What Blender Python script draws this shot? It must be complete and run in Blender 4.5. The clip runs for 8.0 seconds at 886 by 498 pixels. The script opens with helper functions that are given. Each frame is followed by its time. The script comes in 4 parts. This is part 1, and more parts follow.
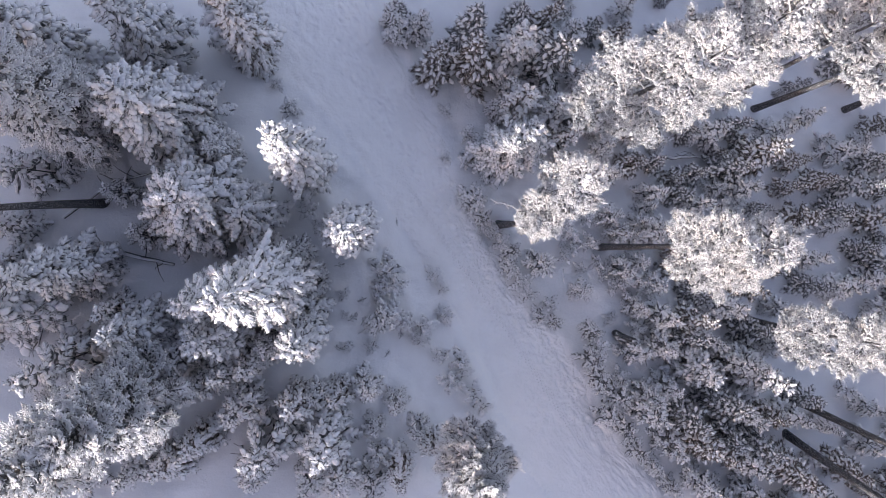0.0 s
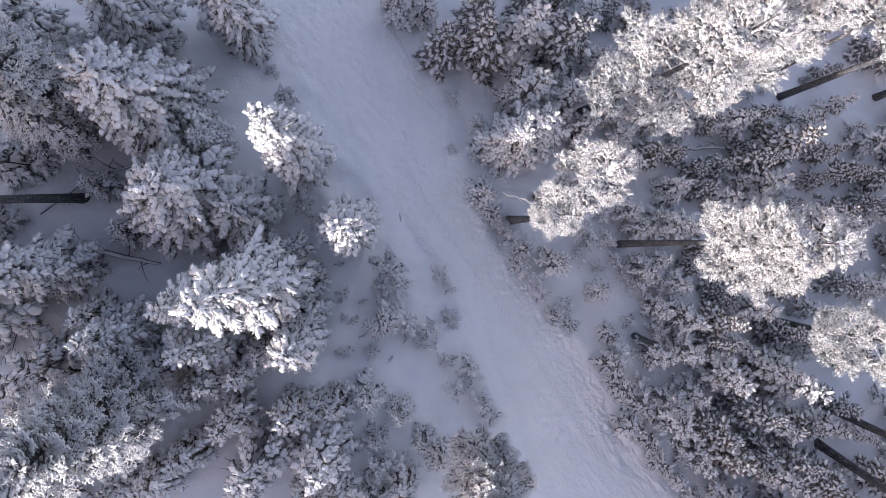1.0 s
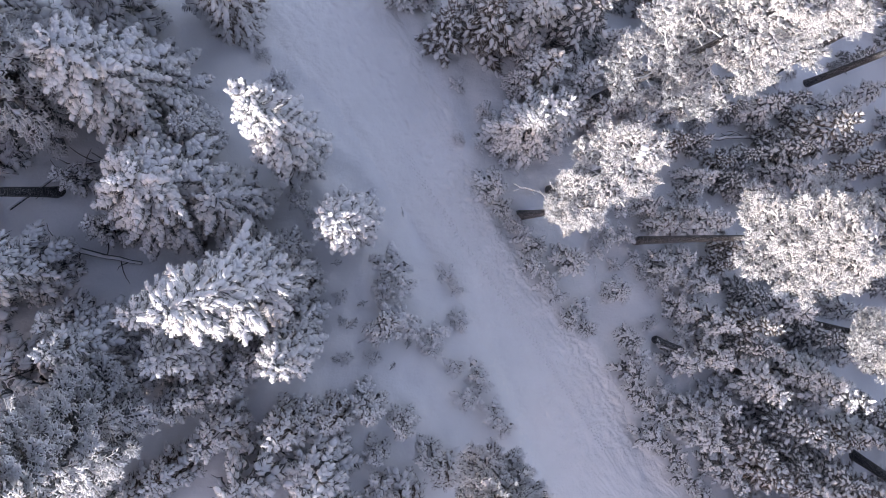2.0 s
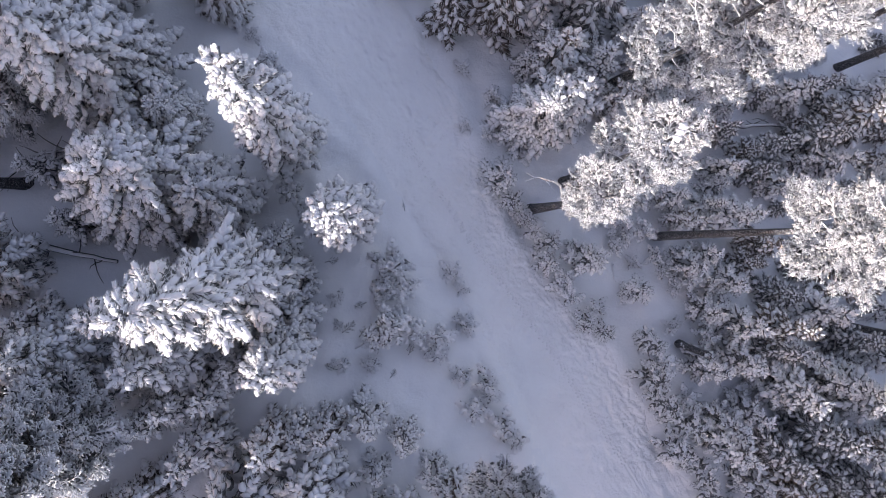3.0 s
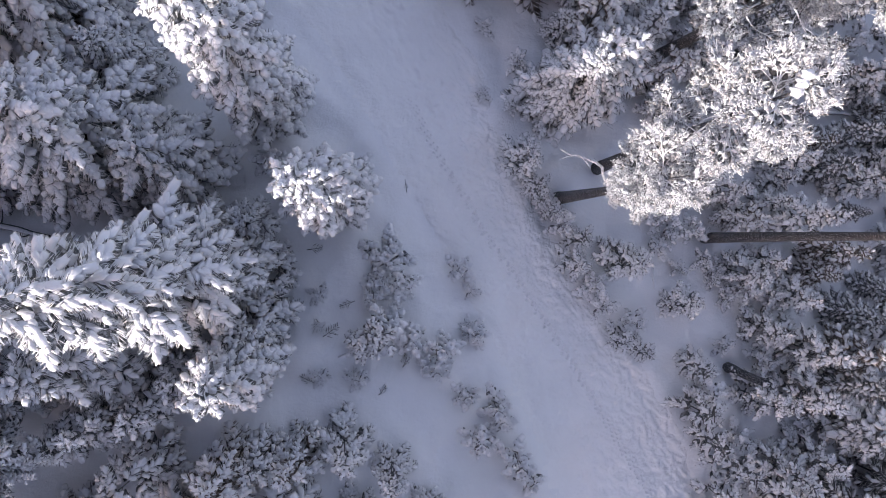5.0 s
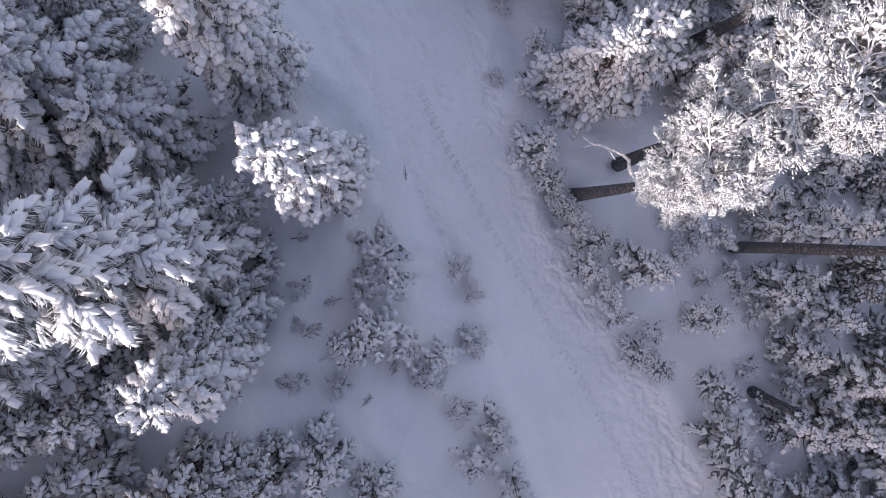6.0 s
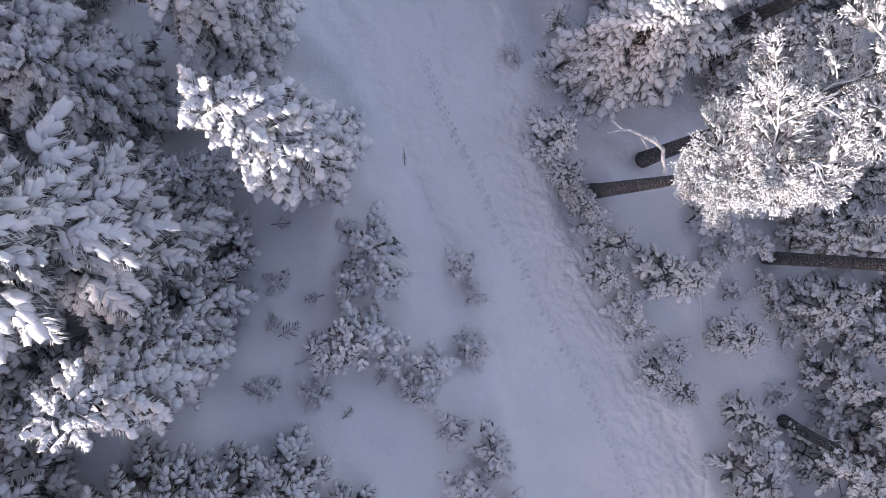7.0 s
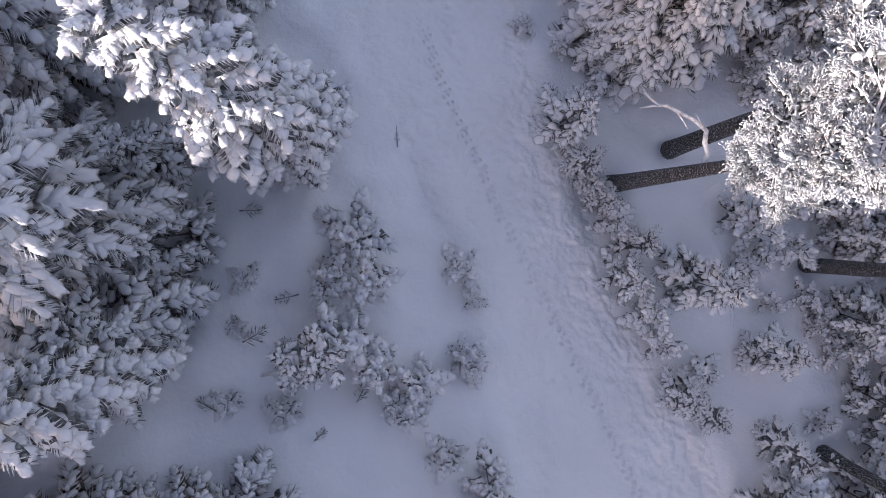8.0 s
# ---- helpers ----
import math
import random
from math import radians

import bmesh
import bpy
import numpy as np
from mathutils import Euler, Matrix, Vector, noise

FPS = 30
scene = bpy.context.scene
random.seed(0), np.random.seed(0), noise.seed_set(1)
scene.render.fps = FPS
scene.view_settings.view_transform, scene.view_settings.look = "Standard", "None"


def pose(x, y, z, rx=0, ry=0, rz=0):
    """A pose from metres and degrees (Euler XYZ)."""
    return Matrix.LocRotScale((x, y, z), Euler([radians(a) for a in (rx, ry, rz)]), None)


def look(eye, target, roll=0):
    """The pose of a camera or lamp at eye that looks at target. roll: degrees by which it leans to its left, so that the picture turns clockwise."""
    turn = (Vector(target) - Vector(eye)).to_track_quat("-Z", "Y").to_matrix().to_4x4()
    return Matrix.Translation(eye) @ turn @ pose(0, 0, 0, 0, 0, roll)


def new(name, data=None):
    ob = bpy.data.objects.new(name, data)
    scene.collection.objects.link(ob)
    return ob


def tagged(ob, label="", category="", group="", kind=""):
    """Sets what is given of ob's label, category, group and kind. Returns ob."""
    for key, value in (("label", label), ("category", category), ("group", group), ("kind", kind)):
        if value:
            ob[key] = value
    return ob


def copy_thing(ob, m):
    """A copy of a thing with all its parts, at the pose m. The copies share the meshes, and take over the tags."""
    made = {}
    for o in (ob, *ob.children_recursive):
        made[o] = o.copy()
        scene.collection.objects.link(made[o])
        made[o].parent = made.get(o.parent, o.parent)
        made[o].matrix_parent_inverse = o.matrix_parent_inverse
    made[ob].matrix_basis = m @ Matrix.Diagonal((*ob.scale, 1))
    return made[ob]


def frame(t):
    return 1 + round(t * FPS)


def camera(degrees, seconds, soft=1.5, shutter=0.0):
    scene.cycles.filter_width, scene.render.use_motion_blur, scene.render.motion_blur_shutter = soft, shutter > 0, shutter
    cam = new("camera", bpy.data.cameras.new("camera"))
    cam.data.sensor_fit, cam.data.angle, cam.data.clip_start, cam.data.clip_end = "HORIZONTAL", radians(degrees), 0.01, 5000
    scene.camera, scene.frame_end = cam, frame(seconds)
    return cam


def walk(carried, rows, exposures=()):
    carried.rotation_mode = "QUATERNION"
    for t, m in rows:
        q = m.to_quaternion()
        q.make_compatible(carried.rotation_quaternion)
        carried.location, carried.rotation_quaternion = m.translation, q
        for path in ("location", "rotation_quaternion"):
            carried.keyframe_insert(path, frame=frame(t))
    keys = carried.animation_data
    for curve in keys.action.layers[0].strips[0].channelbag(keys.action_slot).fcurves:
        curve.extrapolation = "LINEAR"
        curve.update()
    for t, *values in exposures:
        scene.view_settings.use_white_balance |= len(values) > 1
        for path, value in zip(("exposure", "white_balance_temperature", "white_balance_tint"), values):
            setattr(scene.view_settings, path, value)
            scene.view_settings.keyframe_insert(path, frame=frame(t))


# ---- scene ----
# ---- camera ----
cam = camera(69.2, 8.0, soft=0.9)
ROWS = [
    (0.0, 0.000, 0.000, 30.894, -0.859, -4.701, 0.035),
    (0.5, 0.026, -0.050, 29.838, -0.910, -4.528, -0.052),
    (1.0, 0.045, -0.095, 28.750, -0.950, -4.350, -0.142),
    (1.5, 0.060, -0.150, 27.690, -0.970, -4.213, -0.246),
    (3.0, 0.137, -0.349, 24.430, -1.050, -3.880, -0.448),
    (3.5, 0.186, -0.420, 23.360, -1.090, -3.768, -0.481),
    (4.0, 0.235, -0.480, 22.290, -1.180, -3.640, -0.274),
    (4.5, 0.290, -0.530, 21.250, -1.364, -3.458, 0.813),
    (6.0, 0.601, -0.674, 18.130, -1.903, -2.861, 4.964),
    (6.5, 0.710, -0.740, 17.100, -2.010, -2.600, 6.260),
    (7.0, 0.825, -0.820, 16.050, -2.090, -2.426, 7.620),
    (7.5, 0.942, -0.890, 15.000, -2.110, -2.300, 8.481),
    (8.0, 1.068, -0.951, 13.894, -2.152, -2.212, 9.110),
]
walk(cam, [(t, pose(x, y, z, rx, ry, rz)) for t, x, y, z, rx, ry, rz in ROWS],
     [(0.0, 1.06, 7450, 32), (4.5, 1.04, 7300, 33), (8.0, 1.02, 7350, 33)])

# ---- light ----
SUN_EL, SUN_AZ = 16.5, 221.0   # degrees; azimuth clockwise from +y
world = bpy.data.worlds.new("winter_sky")
scene.world = world
world.use_nodes = True
wt = world.node_tree
sky = wt.nodes.new("ShaderNodeTexSky")
sky.sky_type, sky.sun_disc = "NISHITA", False
sky.sun_elevation, sky.sun_rotation = radians(SUN_EL), radians(SUN_AZ)
sky.air_density, sky.dust_density, sky.ozone_density = 1.0, 2.5, 1.0
wt.nodes["Background"].inputs["Strength"].default_value = 0.15
wt.links.new(sky.outputs[0], wt.nodes["Background"].inputs["Color"])
sun = new("sun", bpy.data.lights.new("sun", "SUN"))
sun.data.energy, sun.data.angle, sun.data.color = 3.6, radians(0.6), (0.85, 0.98, 1.0)
a, e = radians(SUN_AZ), radians(SUN_EL)
SUN_WAY = Vector((math.sin(a) * math.cos(e), math.cos(a) * math.cos(e), math.sin(e)))
sun.matrix_world = look(SUN_WAY * 90, (0, 0, 0))


# ---- materials ----
def material(name, rough):
    m = bpy.data.materials.new(name)
    m.use_nodes = True
    b = m.node_tree.nodes["Principled BSDF"]
    b.inputs["Roughness"].default_value = rough
    return m, m.node_tree, b


def noise_node(nt, scale, detail=4.0, rough=0.6, coord="Object"):
    tc = nt.nodes.new("ShaderNodeTexCoord")
    n = nt.nodes.new("ShaderNodeTexNoise")
    n.inputs["Scale"].default_value, n.inputs["Detail"].default_value, n.inputs["Roughness"].default_value = scale, detail, rough
    nt.links.new(tc.outputs[coord], n.inputs["Vector"])
    return n


def ramp(nt, src, stops):
    r = nt.nodes.new("ShaderNodeValToRGB")
    while len(r.color_ramp.elements) < len(stops):
        r.color_ramp.elements.new(0.5)
    for el, (p, c) in zip(r.color_ramp.elements, stops):
        el.position, el.color = p, (*c, 1)
    nt.links.new(src, r.inputs["Fac"])
    return r


def bump(nt, b, src, strength, dist):
    n = nt.nodes.new("ShaderNodeBump")
    n.inputs["Strength"].default_value, n.inputs["Distance"].default_value = strength, dist
    nt.links.new(src, n.inputs["Height"])
    nt.links.new(n.outputs[0], b.inputs["Normal"])


def mixed(name, rough, scale, stops, bump_scale=0, strength=0.0, dist=0.02, detail=5.0):
    m, nt, b = material(name, rough)
    n = noise_node(nt, scale, detail)
    nt.links.new(ramp(nt, n.outputs["Fac"], stops).outputs[0], b.inputs["Base Color"])
    if bump_scale:
        bump(nt, b, noise_node(nt, bump_scale, 6.0, 0.65).outputs["Fac"], strength, dist)
    return m


SNOW_GROUND = mixed("ground_snow", 0.75, 0.35, [(0.3, (0.86, 0.87, 0.885)), (0.7, (0.93, 0.935, 0.94))], 5.5, 0.55, 0.06)
SNOW_ROAD = mixed("packed_snow", 0.7, 0.8, [(0.3, (0.90, 0.90, 0.90)), (0.7, (0.95, 0.95, 0.95))], 7.0, 0.8, 0.07)
SNOW_TREE = mixed("tree_snow", 0.7, 2.2, [(0.25, (0.81, 0.82, 0.84)), (0.6, (0.90, 0.905, 0.915))], 24.0, 0.6, 0.03)
FROST = mixed("frosted_twigs", 0.8, 14.0, [(0.3, (0.55, 0.55, 0.56)), (0.55, (0.88, 0.89, 0.90))], 45.0, 0.6, 0.015)
HOARY = mixed("hoary_needles", 0.8, 12.0, [(0.38, (0.058, 0.062, 0.064)), (0.52, (0.23, 0.24, 0.245)), (0.68, (0.56, 0.57, 0.58))], 60.0, 0.5, 0.015)
NEEDLES = mixed("frosted_needles", 0.75, 11.0, [(0.38, (0.052, 0.056, 0.056)), (0.53, (0.19, 0.195, 0.20)), (0.70, (0.50, 0.51, 0.52))], 60.0, 0.4, 0.01)
DRY = mixed("dry_needles", 0.8, 9.0, [(0.36, (0.05, 0.038, 0.03)), (0.5, (0.15, 0.12, 0.10)), (0.66, (0.52, 0.51, 0.50))], 60.0, 0.4, 0.01)
RIME = mixed("rimed_needles", 0.8, 9.0, [(0.34, (0.38, 0.39, 0.40)), (0.49, (0.72, 0.73, 0.74)), (0.62, (0.86, 0.87, 0.88))], 40.0, 0.7, 0.02)
BARK = mixed("frost_specked_bark", 0.9, 32.0, [(0.40, (0.022, 0.023, 0.026)), (0.54, (0.055, 0.056, 0.060)), (0.62, (0.46, 0.47, 0.49))], 18.0, 0.9, 0.04)
DARK_BARK = mixed("dark_bark", 0.9, 24.0, [(0.35, (0.022, 0.019, 0.018)), (0.7, (0.07, 0.06, 0.054))], 18.0, 0.9, 0.04)
TWIG = mixed("dark_twigs", 0.9, 20.0, [(0.4, (0.05, 0.042, 0.038)), (0.62, (0.14, 0.125, 0.115)), (0.72, (0.6, 0.6, 0.61))], 40.0, 0.6, 0.01)
FAR_WOOD = mixed("far_frosted_wood", 0.85, 0.7, [(0.35, (0.22, 0.225, 0.23)), (0.65, (0.68, 0.69, 0.70))])

# ---- terrain ----
SX, SY = -0.167, -0.293          # the hillside climbs towards -x and -y


def hashed(ix, iy, seed):
    h = np.sin(ix * 127.1 + iy * 311.7 + seed * 74.7) * 43758.5453
    return h - np.floor(h)


def value_noise(x, y, seed=0):
    ix, iy = np.floor(x), np.floor(y)
    fx, fy = x - ix, y - iy
    fx, fy = fx * fx * (3 - 2 * fx), fy * fy * (3 - 2 * fy)
    a0 = hashed(ix, iy, seed) * (1 - fx) + hashed(ix + 1, iy, seed) * fx
    a1 = hashed(ix, iy + 1, seed) * (1 - fx) + hashed(ix + 1, iy + 1, seed) * fx
    return a0 * (1 - fy) + a1 * fy - 0.5


def fbm(x, y, seed=0, octaves=4):
    total, amp = 0, 1.0
    for k in range(octaves):
        total = total + amp * value_noise(x * 2 ** k, y * 2 ** k, seed + k)
        amp *= 0.5
    return total


def road_edges(y):
    """Left and right edge of the snowed-up track at the place y."""
    left = np.interp(y, [-40, -12, -9.7, -7.3, -4.7, -2.4, 0.1, 2.6, 5.8, 8, 12, 40], [26, 6.9, 5.4, 4.3, 3.2, 1.9, 0.6, -1.0, -3.2, -5.2, -8.0, -27])
    right = np.interp(y, [-40, -12.4, -10.2, -7.6, -5.0, -3.4, -1.7, 0.2, 2.1, 5, 9, 12.7, 40], [32, 13.4, 11.6, 9.9, 8.6, 7.0, 5.8, 5.0, 3.8, 2.8, 1.2, -0.9, -20])
    return left, right


def soft_step(v):
    v = np.clip(v, 0, 1)
    return v * v * (3 - 2 * v)


def flatten(v, straight=15.0, reach=8.0):
    """The slope runs straight for a while and then eases off."""
    far = np.maximum(np.abs(v) - straight, 0)
    return np.sign(v) * (np.minimum(np.abs(v), straight) + reach * np.tanh(far / reach))


def base_height(x, y):
    return SX * flatten(x) + SY * flatten(y)


def ground_height(x, y):
    """Snow surface of the hillside, with a shallow bed for the track."""
    near = np.exp(-(x * x + y * y) / 3600.0)
    z = base_height(x, y) + 0.55 * fbm(x / 7.0, y / 7.0, 3) * near + 0.30 * fbm(x / 1.2, y / 1.2, 8, 4) * near
    left, right = road_edges(y)
    inside = soft_step((x - left) / 1.0) * soft_step((right - x) / 0.8)
    bank = np.exp(-((x - right - 0.15) / 0.45) ** 2) * (0.05 + 0.12 * value_noise(x * 1.3, y * 1.3, 21))
    flat = base_height(x, y) + 0.25 * fbm(x / 9.0, y / 9.0, 5, 2)
    wells = 0
    for wx, wy in ((5.5, 0.75), (7.0, 1.9), (10.9, -0.4), (11.3, -4.72)):
        wells = wells - 0.28 * np.exp(-((x - wx) ** 2 + (y - wy) ** 2) / 0.16)
    return z * (1 - inside) + (flat - 0.06) * inside + bank * (np.abs(y) < 30) + wells


def footprints(x, y, xs, ys, depth, pitch, across, length, width):
    """Dents of a line of steps along the polyline xs(ys)."""
    out = np.zeros_like(x)
    py = np.arange(min(ys), max(ys), pitch * 0.8)
    for k, v in enumerate(py):
        order = np.argsort(ys)
        cx = np.interp(v, np.array(ys)[order], np.array(xs)[order]) + (across if k % 2 else -across) + 0.05 * math.sin(7.3 * k) + 0.03 * math.sin(2.1 * k)
        sel = (np.abs(x - cx) < 0.5) & (np.abs(y - v) < 0.5)
        dx, dy = x[sel] - cx, y[sel] - v
        u, w = dx * 0.57 - dy * 0.82, dx * 0.82 + dy * 0.57
        r2 = (u / length) ** 2 + (w / width) ** 2
        out[sel] -= depth * np.exp(-r2 ** 2) - 0.3 * depth * np.exp(-(np.sqrt(r2) - 1.7) ** 2 * 5)
    return out


def grid_mesh(name, xs, ys, z, mat):
    nx, ny = len(xs), len(ys)
    v = np.stack([*np.meshgrid(xs, ys, indexing="ij"), z], -1).reshape(-1, 3)
    i = (np.arange(nx - 1)[:, None] * ny + np.arange(ny - 1)[None, :]).ravel()
    quads = np.stack([i, i + ny, i + ny + 1, i + 1], 1)
    return poly_mesh(name, v, quads, mat)


def poly_mesh(name, v, f, mat, smooth=True):
    """A mesh from an array of points and an array of faces of one kind."""
    me = bpy.data.meshes.new(name)
    v, f = np.asarray(v, np.float32), np.asarray(f, np.int32)
    k = f.shape[1]
    me.vertices.add(len(v))
    me.vertices.foreach_set("co", v.ravel())
    me.loops.add(f.size)
    me.loops.foreach_set("vertex_index", f.ravel())
    me.polygons.add(len(f))
    me.polygons.foreach_set("loop_start", np.arange(0, f.size, k, dtype=np.int32))
    me.polygons.foreach_set("use_smooth", np.full(len(f), smooth))
    me.update(calc_edges=True)
    me.materials.append(mat)
    return me


def spread(lo, hi, fine, edge, step):
    """Grid lines: fine between lo and hi, wider to the edge, then growing to the horizon."""
    mid = list(np.arange(lo, hi, fine))
    down, up = [lo], [mid[-1] + fine]
    s = step
    while down[-1] > -1500:
        s = step if down[-1] > -edge else s * 1.25
        down.append(down[-1] - s)
    s = step
    while up[-1] < 1500:
        s = step if up[-1] < edge else s * 1.25
        up.append(up[-1] + s)
    return np.array(down[:0:-1] + [lo] + mid[1:] + up)


def below_road(x, y):
    """How far the hillside lies under the packed snow of the track."""
    left, right = road_edges(y)
    return 0.3 * soft_step((x - left - 1.2) / 0.8) * soft_step((right - x - 0.5) / 0.5) * (np.abs(y) < 23)


gx, gy = spread(-4, 14, 0.16, 30, 0.3), spread(-13, 13, 0.16, 30, 0.3)
mx, my = np.meshgrid(gx, gy, indexing="ij")
ground = tagged(new("ground", grid_mesh("ground", gx, gy, ground_height(mx, my) - below_road(mx, my), SNOW_GROUND)), "uneven untouched snow over a forested hillside", "ground", kind="structure")


TRACK = ([-3.2, -1.6, 0.48, 0.97, 1.41, 2.23, 2.83, 3.53, 4.16, 4.93, 5.68, 6.29, 9.5], [9, 6.5, 3.55, 2.54, 1.8, 0.63, -0.44, -1.34, -2.23, -3.34, -4.42, -5.39, -10.5])


def road_surface(x, y, u):
    """Packed snow that runs out into the hillside at both edges."""
    body = soft_step(u / 0.2) * soft_step((1 - u) / 0.1)
    rough = 0.09 * fbm(x / 0.9, y / 0.9, 31, 3) + 0.075 * fbm(x / 0.3, y / 0.3, 33, 2)
    churn = soft_step((u - 0.12) / 0.5) * (0.06 * fbm(x / 0.42, y / 0.42, 37, 3) + 0.085 * fbm(x / 0.17, y / 0.17, 41, 2))
    rut = 0
    for c in (0.8, 0.9):
        rut = rut - 0.012 * np.exp(-((u - c - 0.01 * np.sin(y)) / 0.016) ** 2)
    way_x, way_y = TRACK
    aside = x - np.interp(-y, [-q for q in way_y], way_x)
    trodden = np.exp(-(aside / 0.32) ** 2)
    steps = footprints(x, y, way_x, way_y, 0.062, 0.085, 0.060, 0.032, 0.045) * soft_step((4.6 - y) / 2.0) - 0.004 * trodden
    return ground_height(x, y) - 0.02 + body * (0.07 + rough * (0.5 + 0.5 * u) * (1 - 0.85 * trodden) + churn * (1 - 0.9 * trodden) + rut + steps)


ry = np.concatenate([np.arange(-24, -9, 0.11), np.arange(-9, 4.6, 0.024), np.arange(4.6, 26, 0.09)])
ru = np.linspace(-0.02, 1.02, 180)
rl, rr = road_edges(ry)
wob = 0.35 * value_noise(ry / 1.7, ry * 0, 51), 0.5 * value_noise(ry / 1.1, ry * 0, 52)
RX = (rl + wob[0])[None, :] + (rr + wob[1] - rl - wob[0])[None, :] * ru[:, None]
RY = np.repeat(ry[None, :], len(ru), 0)
rz = road_surface(RX, RY, np.repeat(ru[:, None], len(ry), 1))
ri = (np.arange(len(ru) - 1)[:, None] * len(ry) + np.arange(len(ry) - 1)[None, :]).ravel()
road = tagged(new("road", poly_mesh("road", np.stack([RX, RY, rz], -1).reshape(-1, 3), np.stack([ri, ri + len(ry), ri + len(ry) + 1, ri + 1], 1), SNOW_ROAD)),
              "snow-covered forest track with a line of footprints", "road", kind="structure")

# ---- building blocks for trees ----

def spindle(p0, p1, width, thick, sides=4, where=0.55):
    """A plump twig from p0 to p1."""
    p0, p1 = np.array(p0, float), np.array(p1, float)
    d = p1 - p0
    side = np.cross(d, [0, 0, 1.0])
    side /= np.linalg.norm(side) + 1e-9
    up = np.cross(side, d)
    up /= np.linalg.norm(up) + 1e-9
    m = p0 + where * d
    ring = [m + width * math.cos(a) * side + thick * math.sin(a) * up for a in np.arange(sides) * 2 * math.pi / sides + math.pi / sides]
    v = np.array([p0 - 0.02 * d, *ring, p1])
    f = []
    for k in range(sides):
        j = (k + 1) % sides
        f += [(0, 1 + j, 1 + k), (sides + 1, 1 + k, 1 + j)]
    return v, np.array(f)


def finger(p0, p1, width, thick, sides=3):
    """A blunt rimed twig from p0 to p1, plumpest near its tip."""
    return spindle(p0, p1, width, thick, sides, 0.8)


def puff(rng, at, length, width, high, turn=0.0, droop=0.2, ragged=0.16, seg=12):
    """A pillow of snow lying on a twig: domed, ribbed, with a frilled edge, its far end drooping."""
    k = np.arange(seg)
    ang = 2 * math.pi * (k + rng.uniform(-0.2, 0.2, seg)) / seg
    lobes = ragged * (np.sin((3 + rng.integers(0, 2)) * ang + rng.uniform(0, 6.3)) + 0.7 * np.sin((5 + rng.integers(0, 2)) * ang + rng.uniform(0, 6.3)))
    comb = np.where(k % 2, 1.0, -1.0) * rng.uniform(0.6, 1.3, seg)
    edge = 1 + lobes + 0.085 * comb
    rim = np.stack([np.cos(ang) * edge, np.sin(ang) * edge, -0.45 + 0.25 * rng.uniform(-1, 1, seg)], 1)
    inner = np.stack([0.70 * np.cos(ang + 0.15) * edge, 0.70 * np.sin(ang + 0.15) * edge, 0.62 + 1.2 * lobes + 0.24 * comb + 0.15 * rng.uniform(-1, 1, seg)], 1)
    v = np.concatenate([rim, inner, [[0.1, 0, 1.0], [0, 0, -1.0]]])
    blunt = np.sign(v) * np.abs(v) ** 0.8
    x, y = (blunt[:, 0] + 0.9) * 0.5 * length, blunt[:, 1] * 0.5 * width
    z = v[:, 2] * high - droop * x * np.abs(x) / max(length, 0.3) - 0.35 * y * y / max(width, 0.1)
    c, s_ = math.cos(turn), math.sin(turn)
    v = np.stack([at[0] + x * c - y * s_, at[1] + x * s_ + y * c, at[2] + z], 1)
    f = []
    for i in range(seg):
        j = (i + 1) % seg
        f += [(i, j, seg + j), (i, seg + j, seg + i), (seg + i, seg + j, 2 * seg), (j, i, 2 * seg + 1)]
    return v, np.array(f)


def join(pieces):
    vs, fs, n = [], [], 0
    for v, f in pieces:
        vs.append(v)
        fs.append(f + n)
        n += len(v)
    return np.concatenate(vs), np.concatenate(fs)


def fan(rng, pairs, width, thick, reach, drop, lift=0.0, spread_deg=(38, 60)):
    """A flat comb of twigs of length 1 along +x, drooping to its tip."""
    arc = lambda x, s=0.0: -drop * (x * x + 0.9 * s * s) + lift
    out = [spindle((0, 0, arc(0)), (0.6, 0, arc(0.6)), width * 0.9, thick * 0.9, 3), spindle((0.45, 0, arc(0.45)), (1.0, 0.03 * rng.standard_normal(), arc(1.0)), width, thick, 3)]
    for k in range(pairs):
        for sg in (1, -1):
            x = 0.1 + 0.76 * (k + 0.5 * (sg > 0)) / pairs + 0.03 * rng.standard_normal()
            l = reach * (1.08 - 0.72 * x) * rng.uniform(0.75, 1.2)
            ang = radians(rng.uniform(*spread_deg))
            ex, ey = x + l * math.cos(ang), sg * l * math.sin(ang)
            out.append(spindle((x, 0, arc(x)), (ex, ey, arc(ex, ey)), width, thick, 3, 0.6))
    return out


def pads(rng, rows, stout, high, drop, ragged, seg=10):
    """Pillows of snow heaped along a rib of length 1: rows of (place along the rib, length, least and most turn)."""
    out = []
    for x, l, lo, hi in rows:
        for sg in ((1, -1) if hi > 0 else (1,)):
            l_ = l * rng.uniform(0.78, 1.22)
            x_ = x + 0.05 * rng.standard_normal() + (0.07 if sg > 0 else -0.03)
            out.append(puff(rng, (x_, 0, -drop * x_ * x_ + 0.02 * rng.standard_normal()), l_, l_ * stout * rng.uniform(0.8, 1.2), high * rng.uniform(0.75, 1.25),
                            sg * radians(rng.uniform(lo, hi)) if hi > 0 else 0.25 * rng.standard_normal(), drop * (0.5 + x_), ragged, seg))
    return out


